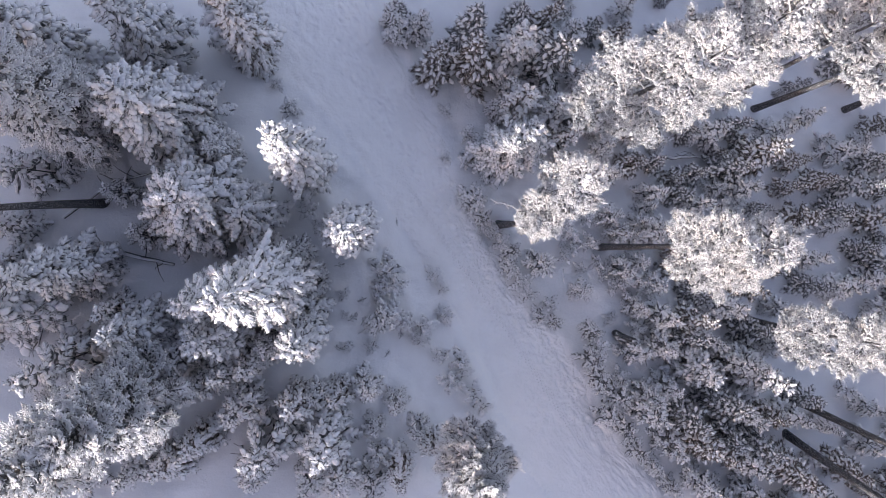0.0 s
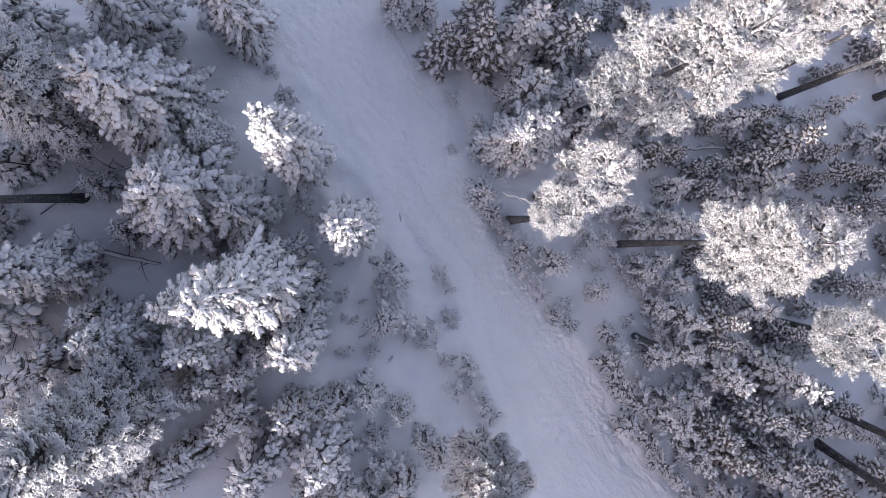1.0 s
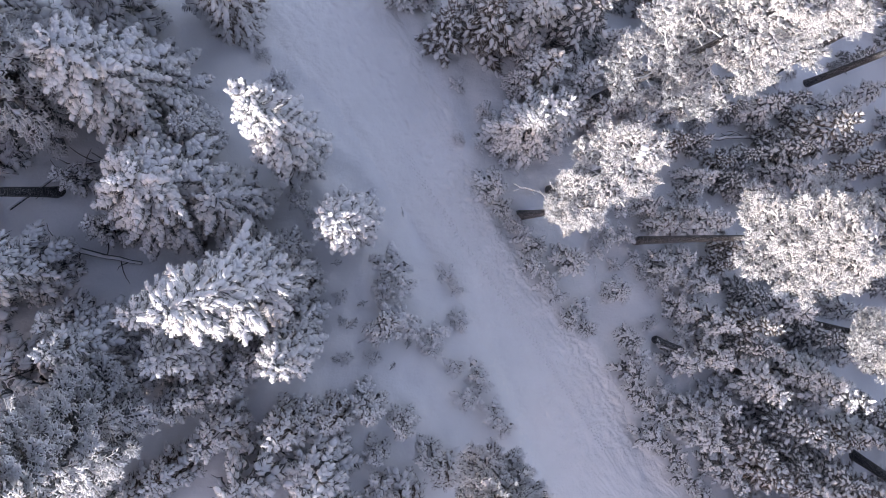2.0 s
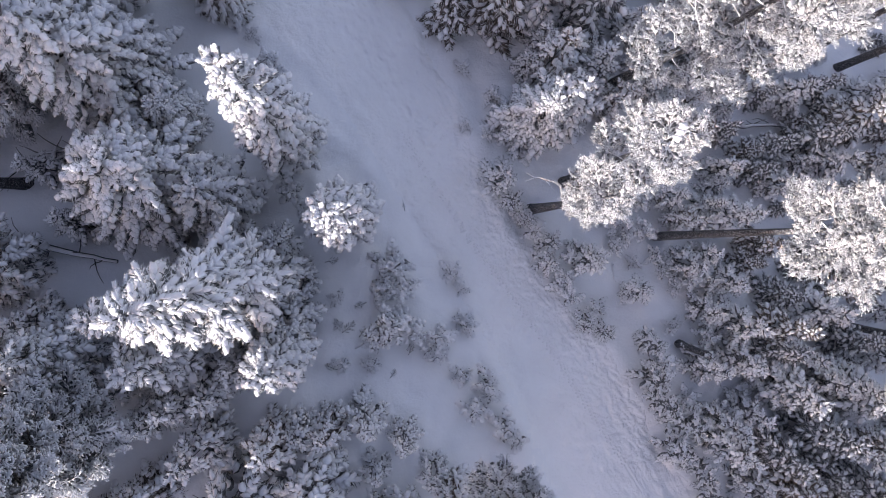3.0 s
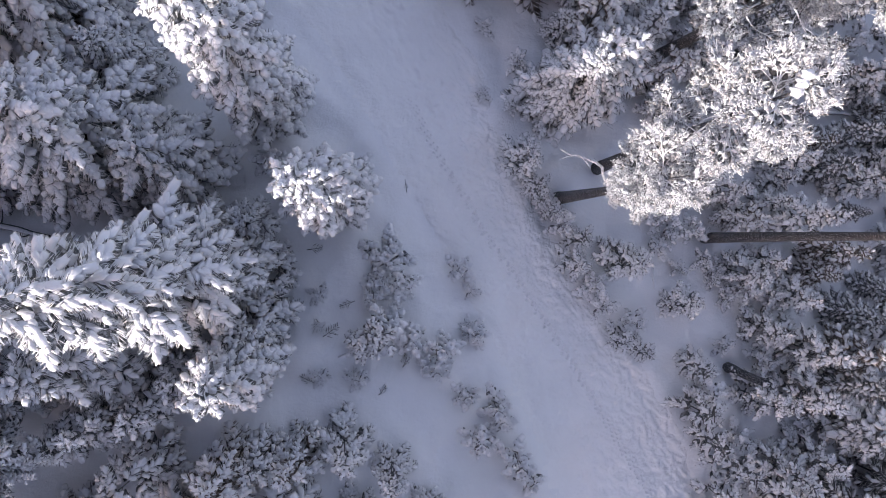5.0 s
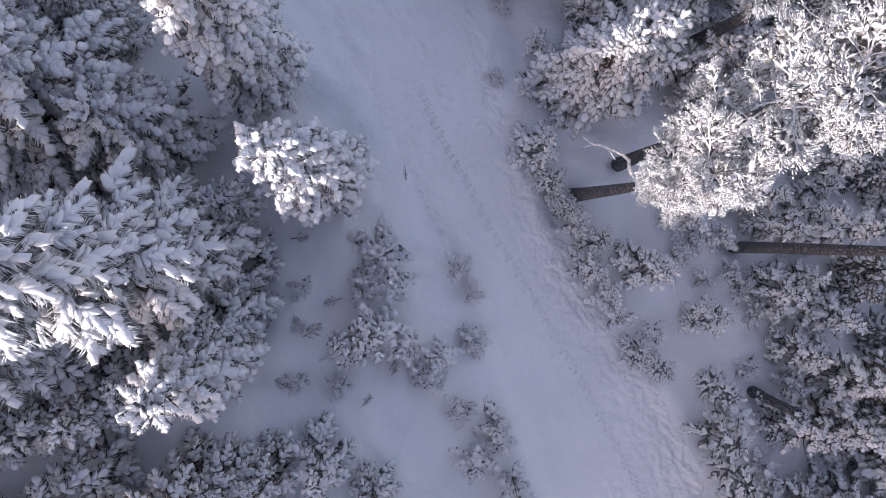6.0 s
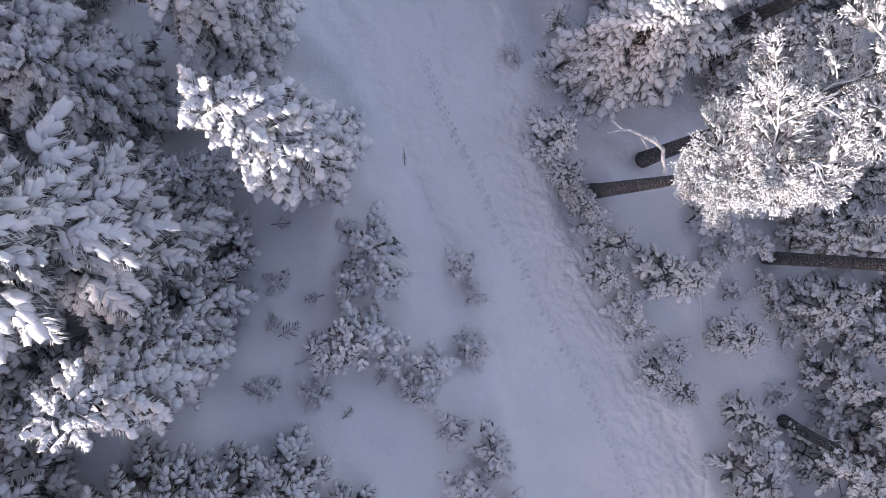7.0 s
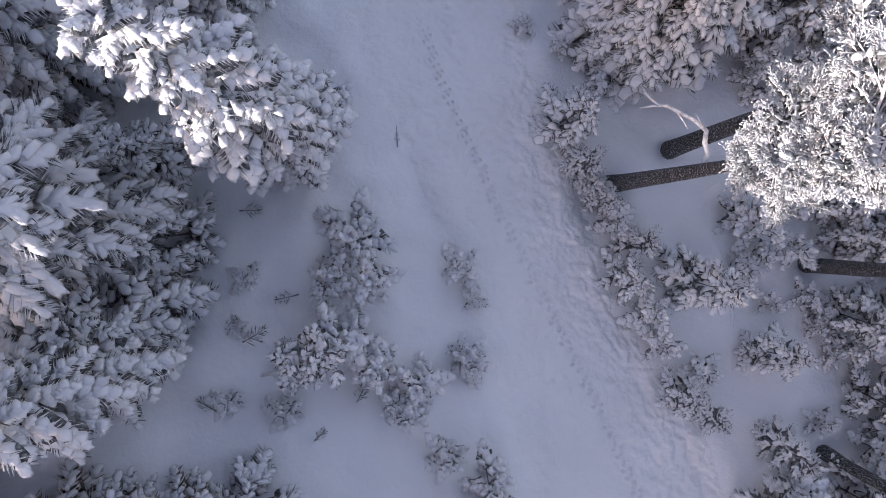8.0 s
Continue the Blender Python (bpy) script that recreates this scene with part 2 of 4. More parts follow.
def coral(rng, sides, reach, width, lift):
    """A rounded spray of rimed twigs: blunt fingers on side twigs on a rib of length 1."""
    out = [finger((0, 0, 0), (0.55, 0, 0.02), width, width, 3), finger((0.45, 0, 0.02), (0.98, 0.05 * rng.standard_normal(), 0.06), width, width, 3)]
    for k in range(sides):
        sg = 1 if k % 2 else -1
        x = 0.12 + 0.78 * k / sides
        a0 = sg * radians(rng.uniform(30, 62))
        l = reach * (1.05 - 0.45 * x) * rng.uniform(0.8, 1.2)
        p = np.array([x, 0.0, 0.0])
        d = np.array([math.cos(a0), math.sin(a0), rng.uniform(-0.15, lift)])
        out.append(finger(p, p + d * l, width, width, 3))
        for q in range(4):
            b = p + d * l * (0.25 + 0.2 * q)
            a1 = a0 + (1 if q % 2 else -1) * radians(rng.uniform(22, 50))
            m = 0.46 * l * rng.uniform(0.7, 1.3)
            out.append(finger(b, b + np.array([math.cos(a1), math.sin(a1), rng.uniform(-0.3, lift * 1.6)]) * m, width * rng.uniform(0.9, 1.4), width * 1.1, 3))
    return out


def shade(rng, length, width, low, droop):
    """A dark sheet under the snow of a spray, standing in for the shade there."""
    return [puff(rng, (-0.02, 0, low), length, width, 0.04, 0.0, droop, 0.2, 10)]


def shorter(pieces, k=0.85):
    return [(v * np.array([k, k, 1.0]), f) for v, f in pieces]


def spray_set(kind):
    """Templates (snow, needles with a dark shade sheet) of one kind of twig, several of each."""
    made = []
    for k in range(7):
        rng = np.random.default_rng(100 + k + 17 * len(kind))
        if kind == "heavy":       # boughs heaped with round pillows of snow
            snow = pads(rng, [(0.73, 0.30, 0, 0), (0.52, 0.31, 0, 0), (0.31, 0.31, 0, 0), (0.10, 0.30, 0, 0), (0.03, 0.34, 44, 80), (0.20, 0.32, 40, 70), (0.37, 0.29, 36, 64), (0.54, 0.26, 28, 54)], 0.80, 0.036, 0.22, 0.16, 12)
            snow += fan(rng, 12, 0.015, 0.012, 0.52, 0.22, 0.012)
            dark = fan(rng, 8, 0.014, 0.012, 0.52, 0.24, -0.065) + shade(rng, 0.92, 0.62, -0.10, 0.22)
        elif kind == "pad":       # smaller rounded clumps
            snow = pads(rng, [(0.60, 0.44, 0, 0), (0.24, 0.40, 0, 0), (0.12, 0.42, 36, 74), (0.44, 0.34, 30, 60)], 0.60, 0.045, 0.20, 0.14, 10)
            snow += fan(rng, 7, 0.020, 0.016, 0.54, 0.18, 0.015)
            dark = fan(rng, 8, 0.018, 0.016, 0.54, 0.21, -0.075) + shade(rng, 0.78, 0.56, -0.10, 0.2)
        elif kind == "dim":       # less snow, more of the dark needles
            snow = pads(rng, [(0.56, 0.44, 0, 0), (0.14, 0.38, 34, 70)], 0.55, 0.06, 0.20, 0.14, 10)
            snow += fan(rng, 4, 0.020, 0.016, 0.50, 0.21, -0.02)
            dark = fan(rng, 8, 0.024, 0.020, 0.58, 0.21, -0.06) + shade(rng, 0.86, 0.56, -0.09, 0.2)
        elif kind == "fir":       # long ragged pads with combs of needles showing at their edges
            snow = pads(rng, [(0.62, 0.42, 0, 0), (0.36, 0.42, 0, 0), (0.10, 0.40, 0, 0), (0.04, 0.38, 34, 60), (0.26, 0.34, 32, 56), (0.48, 0.30, 26, 50)], 0.50, 0.030, 0.22, 0.13, 12)
            snow += fan(rng, 13, 0.012, 0.010, 0.52, 0.22, 0.012)
            dark = fan(rng, 9, 0.014, 0.012, 0.52, 0.24, -0.05) + shade(rng, 0.92, 0.56, -0.09, 0.22)
        elif kind == "young":     # frosted twigs that stick out between small clumps, dark below
            snow = pads(rng, [(0.10, 0.46, 0, 0), (0.44, 0.46, 0, 0), (0.24, 0.42, 34, 60)], 0.50, 0.035, 0.05, 0.18, 10)
            snow.append(finger((0.3, 0, 0.03), (1.12, 0.06 * rng.standard_normal(), 0.08), 0.045, 0.04, 4))
            for j in range(6):
                x, sg = 0.40 + 0.10 * j, 1 if j % 2 else -1
                l, a0 = 0.34 * (1.1 - 0.5 * x) * rng.uniform(0.75, 1.2), sg * radians(rng.uniform(32, 55))
                snow.append(finger((x, 0, 0.04), (x + l * math.cos(a0), l * math.sin(a0), rng.uniform(0.02, 0.12)), 0.04 * rng.uniform(0.8, 1.3), 0.035, 3))
            dark = fan(rng, 8, 0.022, 0.016, 0.54, 0.06, -0.10) + shade(rng, 0.74, 0.50, -0.10, 0.05)
        elif kind == "clump":     # lumps of rime on a bush
            snow = pads(rng, [(0.52, 0.46, 0, 0), (0.18, 0.44, 0, 0), (0.04, 0.42, 44, 80), (0.34, 0.36, 30, 66)], 0.80, 0.06, 0.12, 0.22, 12)
            snow += fan(rng, 9, 0.020, 0.018, 0.58, 0.08, 0.02)
            dark = shorter(fan(rng, 7, 0.020, 0.016, 0.52, 0.16, -0.10)) + shade(rng, 0.74, 0.62, -0.10, 0.12)
        elif kind == "brush":     # bushy pine twigs, thick with rime
            snow = coral(rng, 9, 0.46, 0.036, 0.25) + pads(rng, [(0.45, 0.36, 0, 0), (0.12, 0.36, 0, 0)], 0.5, 0.04, 0.1, 0.14, 10)
            dark = fan(rng, 7, 0.018, 0.016, 0.50, 0.10, -0.07) + shade(rng, 0.80, 0.56, -0.10, 0.1)
        else:                     # pine: fans of rimed needles
            snow = coral(rng, 9, 0.56, 0.027, 0.45) + pads(rng, [(0.50, 0.40, 0, 0), (0.14, 0.34, 34, 70)], 0.6, 0.06, 0.05, 0.14, 8)
            dark = fan(rng, 4, 0.024, 0.018, 0.46, 0.08, -0.06) + shade(rng, 0.72, 0.50, -0.10, 0.08)
        made.append((join(snow), join(dark)))
    return made


SPRAYS = {k: spray_set(k) for k in ("heavy", "pad", "dim", "fir", "young", "clump", "brush", "pine")}


def place(template, mats):
    """One template set at many poses, as one mesh's arrays."""
    v, f = template
    m = np.asarray(mats)
    allv = np.einsum("nij,vj->nvi", m[:, :3, :3], v) + m[:, None, :3, 3]
    allf = f[None] + (np.arange(len(m)) * len(v))[:, None, None]
    return allv.reshape(-1, 3), allf.reshape(-1, 3)


def placed(kind, mats, which, rng):
    pick = rng.integers(0, 7, len(mats))
    got = [place(SPRAYS[kind][k][which], [m for m, p in zip(mats, pick) if p == k]) for k in range(7) if (pick == k).any()]
    return join(got)


def turned(p, az, tilt, roll, s):
    """A pose at p, pointing along azimuth az and tilted up by tilt, of size s."""
    ca, sa, ct, st, cr, sr = math.cos(az), math.sin(az), math.cos(tilt), math.sin(tilt), math.cos(roll), math.sin(roll)
    x = np.array([ca * ct, sa * ct, st])
    y0, z0 = np.array([-sa, ca, 0]), np.array([-ca * st, -sa * st, ct])
    y, z = y0 * cr + z0 * sr, z0 * cr - y0 * sr
    m = np.eye(4)
    m[:3, 0], m[:3, 1], m[:3, 2], m[:3, 3] = x * s, y * s, z * s, p
    return m


def tube(pts, radii, sides=7):
    pts = np.asarray(pts, float)
    d = np.gradient(pts, axis=0)
    d /= np.linalg.norm(d, axis=1)[:, None] + 1e-9
    ref = np.array([0, 0, 1.0]) if abs(d[0, 2]) < 0.8 else np.array([1.0, 0, 0])
    a = np.cross(d, ref)
    a /= np.linalg.norm(a, axis=1)[:, None] + 1e-9
    b = np.cross(d, a)
    t = np.arange(sides) * 2 * math.pi / sides
    v = pts[:, None] + np.asarray(radii)[:, None, None] * (np.cos(t)[None, :, None] * a[:, None] + np.sin(t)[None, :, None] * b[:, None])
    f = []
    for i in range(len(pts) - 1):
        for k in range(sides):
            j = (k + 1) % sides
            p, q, r, s = i * sides + k, i * sides + j, (i + 1) * sides + j, (i + 1) * sides + k
            f += [(p, q, r), (p, r, s)]
    v = np.concatenate([v.reshape(-1, 3), pts[:1], pts[-1:]])
    n = len(pts) * sides
    for k in range(sides):
        j = (k + 1) % sides
        f += [(n, j, k), (n + 1, n - sides + k, n - sides + j)]
    return v, np.array(f)


def part(name, arrays, mat, parent, label="", smooth=True):
    ob = new(name, poly_mesh(name, *arrays, mat, smooth))
    ob.parent = parent
    return tagged(ob, label)


def stuff(ob):
    return tagged(ob, kind="stuff")


def trunk_arrays(rng, H, r0, bend, rings=14):
    z = np.linspace(-0.35, H, rings)
    u = np.clip(z / H, 0, 1)
    ph = rng.uniform(0, 6.28)
    x = bend * np.sin(u * 2.6 + ph) - bend * math.sin(ph)
    y = bend * np.sin(u * 2.1 + ph * 1.7) - bend * math.sin(ph * 1.7)
    r = r0 * (1 - 0.92 * u) * (1 + 0.22 * np.exp(-np.maximum(z, 0) / 0.35))
    return np.stack([x, y, z], 1), r


def fir(name, H, R, seed, size=0.62, kind="fir", gap=0.34, ring=6, low=0.06, droop=14, full=0.8, dry=False, inner=0.35):
    """A snow-laden conifer: trunk, boughs, needles and the snow on them."""
    rng = np.random.default_rng(seed)
    tree = new(name)
    axis, rad = trunk_arrays(rng, H, 0.012 * H + 0.012 if H > 4.5 else 0.005 * H + 0.006, 0.012 * H)
    part("trunk", tube(axis, rad), BARK, tree)
    boughs, mats = [], []
    z = low * H
    az = rng.uniform(0, 6.28)
    while z < H * 0.985:
        u = (z - low * H) / (H * (1 - low))
        prof = R * min(1.0, (1.02 - u) ** full * 1.06) * (0.55 + 0.45 * min(1, u / 0.16))
        n = max(3, int(round(ring * (1 - 0.45 * u) * min(1.0, 0.6 + prof))))
        for k in range(n):
            az += 2 * math.pi / n + rng.normal(0, 0.28)
            L = max(0.12, prof * rng.uniform(0.68, 1.18))
            pitch = radians(-droop + 42 * u ** 1.5 + rng.normal(0, 6))
            o = np.array([np.interp(z, axis[:, 2], axis[:, 0]), np.interp(z, axis[:, 2], axis[:, 1]), z + rng.uniform(-0.4, 0.4) * gap])
            way = np.array([math.cos(az) * math.cos(pitch), math.sin(az) * math.cos(pitch), math.sin(pitch)])
            sag = 0.18 * L * L / max(R, 0.5)
            at = lambda s: o + way * L * s - np.array([0, 0, sag * s * s])
            if L > 0.35:
                below = np.array([0, 0, 0.09 * size])
                boughs.append(tube([at(0) - below, at(0.45) - below, at(0.8) - below], [0.012 + 0.014 * L, 0.010 + 0.009 * L, 0.006], 4))
            s, sg, side = 1.0, 1, rng.normal(0, 0.16)
            step = 0.58 * size / L
            sz = size * min(1.0, 0.45 + 0.55 * L / (size * 1.3))
            while s > inner or s == 1.0:
                off = 0 if s == 1.0 else sg * radians(rng.uniform(28, 50))
                base = at(max(0.0, s - 0.62 * sz / L * (1.0 if s == 1.0 else 0.4)))
                mats.append(turned(base, az + off, pitch - 0.25 * s + rng.normal(0, 0.06), side + rng.normal(0, 0.10), sz * rng.uniform(0.85, 1.15) * (1.0 if s == 1.0 else 1.1 - 0.3 * s)))
                s -= step
                sg = -sg
        z += gap * (1 - 0.3 * u)
    for k in range(4):
        mats.append(turned(axis[-1] - np.array([0, 0, 0.3 * size]), 1.57 * k + seed, radians(68), 0, size * 0.55))
    if boughs and H > 4.5:
        stuff(part("bough_wood", join(boughs), TWIG, tree, "thin dark boughs"))
    # the needle mesh also holds the dark sheets that imitate shade under the snow
    stuff(part("needles", placed(kind, mats, 1, rng), DRY if dry else NEEDLES if kind in ("young", "dim", "clump") or size in (0.66, 0.70) else HOARY, tree, "frosted dark needles over dark sheets that stand for shade"))
    stuff(part("snow_load", placed(kind, mats, 0, rng), SNOW_TREE, tree, "snow and rime on the twigs"))
    return tree


def curve_points(o, way, L, lift, rng, n=5):
    pts = [np.array(o, float)]
    d = np.array(way, float)
    for k in range(n):
        d = d + np.array([rng.normal(0, 0.21), rng.normal(0, 0.21), lift + rng.normal(0, 0.08)])
        d /= np.linalg.norm(d)
        pts.append(pts[-1] + d * L / n)
    return np.array(pts)


def pine(name, H, R, seed, clear=0.55, limbs=22, size=0.62, bend=0.25, r0=0.2, twigs=6, dense=3, flat=0.9, lop=(0.0, 0.0)):
    """A tall pine: a bare frost-specked trunk, crooked limbs and rimed brushes of needles."""
    rng = np.random.default_rng(seed)
    tree = new(name)
    axis, rad = trunk_arrays(rng, H, r0, bend, 18)
    part("trunk", tube(axis, rad, 10), BARK, tree, "dark bare trunk specked with frost")
    twig_snow, mats = [], []
    reach = (R - 0.4 * size) / 1.5
    az = rng.uniform(0, 6.28)
    for k in range(limbs):
        u = (k + rng.uniform(0.1, 0.9)) / limbs
        z = H * (clear + (0.97 - clear) * u)
        az += 2.4 + rng.normal(0, 0.35)
        L = reach * (0.45 + 0.75 * math.sin(math.pi * min(1, 0.18 + 0.8 * u)) ** flat) * rng.uniform(0.65, 1.2) * (1.0 if u < 0.8 else 0.75) * (1 + lop[1] * math.cos(az - radians(lop[0])))
        o = [np.interp(z, axis[:, 2], axis[:, 0]), np.interp(z, axis[:, 2], axis[:, 1]), z]
        path = curve_points(o, (math.cos(az), math.sin(az), rng.uniform(-0.15, 0.3) + 0.5 * u), L, 0.05, rng, 6)
        r = np.linspace(0.012 + 0.011 * L, 0.008, len(path))
        limb = part("limb", tube(path, r, 5), BARK, tree)
        part("limb_snow", tube(path + np.array([0, 0, 0.6]) * r[:, None], r * 0.8 + 0.006, 5), SNOW_TREE, limb, "white rime along the limb")
        for j in range(twigs):
            s = 0.28 + 0.72 * (j + rng.uniform(0, 0.8)) / twigs
            p = np.array([np.interp(s * 6, range(7), path[:, c]) for c in range(3)])
            tz = az + (1 if j % 2 else -1) * rng.uniform(0.4, 1.2) * (0.3 if j == twigs - 1 else 1)
            tl = (0.34 * L * (1.15 - 0.6 * s) + 0.2) * rng.uniform(0.8, 1.2)
            tw = curve_points(p, (math.cos(tz), math.sin(tz), rng.uniform(0.0, 0.4)), tl, 0.04, rng, 3)
            twig_snow.append(tube(tw, np.linspace(0.014, 0.008, 4), 4))
            for q in range(dense):
                w = (q + 1) / dense
                b = tw[0] + (tw[-1] - tw[0]) * w * 0.9
                mats.append(turned(b, tz + (0.7 if q % 2 else -0.7) * (1.15 - w) + rng.normal(0, 0.2), rng.uniform(-0.2, 0.25), rng.normal(0, 0.35), size * rng.uniform(0.75, 1.2)))
    stuff(part("twig_snow", join(twig_snow), SNOW_TREE, tree, "white rime on the thin twigs"))
    stuff(part("needles", placed("pine", mats, 1, rng), NEEDLES, tree, "frosted dark needles over dark sheets that stand for shade"))
    stuff(part("snow_load", placed("pine", mats, 0, rng), RIME, tree, "white brushes of rimed needles"))
    return tree


def at_ground(x, y, sink=0.0, spin=0.0, s=1.0, sz=None, lean=(0, 0)):
    z = float(ground_height(np.array([x]), np.array([y]))[0]) - sink
    return Matrix.Translation((x, y, z)) @ Euler((radians(lean[0]), radians(lean[1]), radians(spin))).to_matrix().to_4x4() @ Matrix.Diagonal((s, s, sz or s, 1))


FIR_LABEL = "tall conifer heavily laden with snow and rime"
PINE_LABEL = "tall pine with bare dark trunk and rimed crown"


def stand(tree, x, y, label, category="tree", spin=0.0, lean=(0, 0), group="forest trees"):
    tree.matrix_basis = at_ground(x, y, 0.05, spin, 1.0, None, lean)
    return tagged(tree, label, category, group)


# ---- single large trees ----
stand(fir("conifer_tree", 11.4, 1.40, 1, 0.72, "heavy", 0.36, 7, 0.05, 16, 0.75), -3.6, 3.15, "slender conifer loaded with thick snow pads beside the track")
stand(fir("conifer_tree", 8.6, 1.25, 2, 0.68, "heavy", 0.34, 7, 0.04, 14, 0.75), -1.75, 0.55, "small rounded conifer capped with thick snow pads", spin=40)
stand(fir("conifer_tree", 11.6, 1.9, 3, 0.76, "fir", 0.40, 8, 0.08, 16, 0.7), -4.9, -1.7, "tall conifer with layered rimed boughs")
stand(fir("conifer_tree", 8.6, 1.3, 4, 0.74, "fir", 0.40, 7, 0.08, 16, 0.7), -6.75, -2.25, "tall conifer with layered rimed boughs", spin=70)
stand(fir("conifer_tree", 6.2, 1.2, 5, 0.70, "heavy", 0.36, 7, 0.05, 15, 0.6), -3.7, -3.95, "mid-sized conifer with snow-padded boughs")
stand(fir("conifer_tree", 6.2, 2.5, 6, 0.74, "heavy", 0.38, 9, 0.08, 12, 0.55), -7.9, 1.45, "broad dense conifer covered in snow pads")
stand(fir("conifer_tree", 4.8, 1.5, 7, 0.72, "heavy", 0.38, 8, 0.06, 12, 0.5), -6.0, 1.0, "low broad conifer covered in snow pads")
stand(fir("conifer_tree", 8.4, 2.35, 8, 0.78, "heavy", 0.44, 9, 0.06, 13, 0.6), -9.3, 5.2, "broad dense conifer covered in snow pads")
stand(fir("conifer_tree", 9.6, 1.3, 9, 0.81, "fir", 0.42, 7, 0.05, 18, 0.8, dry=True), -6.3, 8.8, "slender conifer with brownish rimed boughs beside the track")
stand(fir("conifer_tree", 11.5, 2.2, 10, 0.80, "brush", 0.5, 9, 0.1, 10, 0.6), -12.6, 5.2, "broad tall conifer with feathery rimed boughs")
stand(fir("pine_tree", 8.8, 1.85, 12, 0.72, "brush", 0.44, 9, 0.2, -12, 0.5), -9.4, -5.76, "dense pine with long rimed needles")
stand(fir("pine_tree", 8.6, 1.8, 13, 0.72, "brush", 0.46, 9, 0.3, -12, 0.5), -10.9, -6.6, "dense pine with long rimed needles")
crooked = stand(pine("pine_tree", 10.2, 0.75, 14, 0.66, 10, 0.36, 0.06, 0.22, 6, 3, 0.6, (60, 0.8)), 5.5, 0.75, "crooked pine with white rimed limbs beside the track")
snag = stand(pine("pine_tree", 13.1, 1.30, 15, 0.50, 17, 0.38, 0.05, 0.22, 6, 2, 0.6), 7.0, 1.9, "crooked pine with white rimed limbs", lean=(0, -3))
part("snow_cap", join([puff(np.random.default_rng(k), (0.05 * k - 0.2, 0.12 * (k - 1), 13.0 + 0.05 * k), 0.24, 0.18, 0.05) for k in range(3)]), SNOW_TREE, snag, "round cap of snow on the top")
stand(pine("pine_tree", 15.9, 1.65, 16, 0.66, 28, 0.42, 0.12, 0.19, 6, 3), 10.9, -0.4, "tall straight pine with bare dark trunk and white crown")
stand(pine("pine_tree", 16.6, 2.3, 17, 0.36, 30, 0.46, 0.4, 0.22, 6, 3), 9.2, 6.2, "wide-crowned pine with twisted rimed limbs")
stand(pine("pine_tree", 16.4, 2.4, 18, 0.46, 26, 0.46, 0.3, 0.2, 6, 3), 12.9, 6.8, "wide-crowned pine with twisted rimed limbs")
stand(pine("pine_tree", 11.5, 1.6, 19, 0.35, 26, 0.44, 0.2, 0.17, 6, 3), 18.9, -4.2, "pine with drooping snow-white crown")

stand(fir("conifer_tree", 7.8, 1.7, 20, 0.56, "brush", 0.36, 10, 0.36, -25, 0.45), 3.35, -8.45, "bushy grey tree with fine rimed twigs beside the track")
stand(fir("conifer_tree", 6.2, 1.3, 21, 0.58, "pad", 0.36, 8, 0.06, 14, 0.65), 5.2, 4.2, "mid-sized conifer with layered rimed boughs beside the track")

# ---- repeated kinds ----
KINDS = {
    "young": [lambda s: fir("young_conifer", 3.0, 0.85, 40 + s, 0.66, ("young", "pad")[s % 2], 0.50, 5, 0.05, 2 + 2 * s, 0.7, False, 0.55), 5, 3.0, "young conifer with upswept dark twigs tipped in rime", "young trees"],
    "laden": [lambda s: fir("young_conifer", 4.0, 0.95, 60 + s, 0.66, "pad", 0.48, 6, 0.03, 10, 0.7, s == 4, 0.55), 5, 4.0, "young conifer bowed under pads of snow", "young trees"],
    "outer": [lambda s: fir("young_conifer", 4.0, 0.95, 70 + s, 0.70, ("dim", "pad")[s % 2], 0.48, 6, 0.03, 12, 0.7, s == 4, 0.4), 5, 4.0, "young conifer bowed under pads of snow", "young trees"],
    "bush": [lambda s: fir("frosted_bush", 1.2, 0.52, 80 + s, 0.46, "clump", 0.30, 5, 0.14, 6 - 4 * (s % 3), 0.5, False, 0.6), 6, 1.2, "small bush white with rime standing in snow", "frosted bushes"],
    "fir": [lambda s: fir("conifer_tree", 8.0, 1.5, 90 + s, 0.9, "pad", 0.46, 7, 0.06, 15, 0.75), 2, 8.0, FIR_LABEL, "forest trees"],
    "pine": [lambda s: pine("pine_tree", 15.5, 1.7, 95 + s, 0.58, 13, 0.75, 0.2, 0.19, 4, 2), 2, 15.5, PINE_LABEL, "forest trees"],
}
BUILT, DICE, TAKEN = {}, random.Random(5), [(5.2, 4.2)]


def grow(kind, x, y, H, wide=1.0):
    """A tree of a repeated kind, H metres high, at (x, y)."""
    if kind == "laden" and (x > 14 or y > 8):
        kind = "outer"
    make, variants, h0, label, group = KINDS[kind]
    TAKEN.append((x, y))
    k = DICE.randrange(variants)
    s, spin, lean = H / h0, DICE.uniform(0, 360), (DICE.uniform(-4, 4), DICE.uniform(-4, 4))
    w = s ** 0.8 * wide * DICE.uniform(0.9, 1.15)
    if (kind, k) in BUILT:
        first, w0, s0 = BUILT[kind, k]
        ob = copy_thing(first, at_ground(x, y, 0.05, spin, w / w0, s / s0, lean))
    else:
        ob = tagged(make(k), label, "bush" if kind == "bush" else "tree", group)
        ob.matrix_basis = at_ground(x, y, 0.05, spin, w, s, lean)
        BUILT[kind, k] = ob, w, s
    return ob


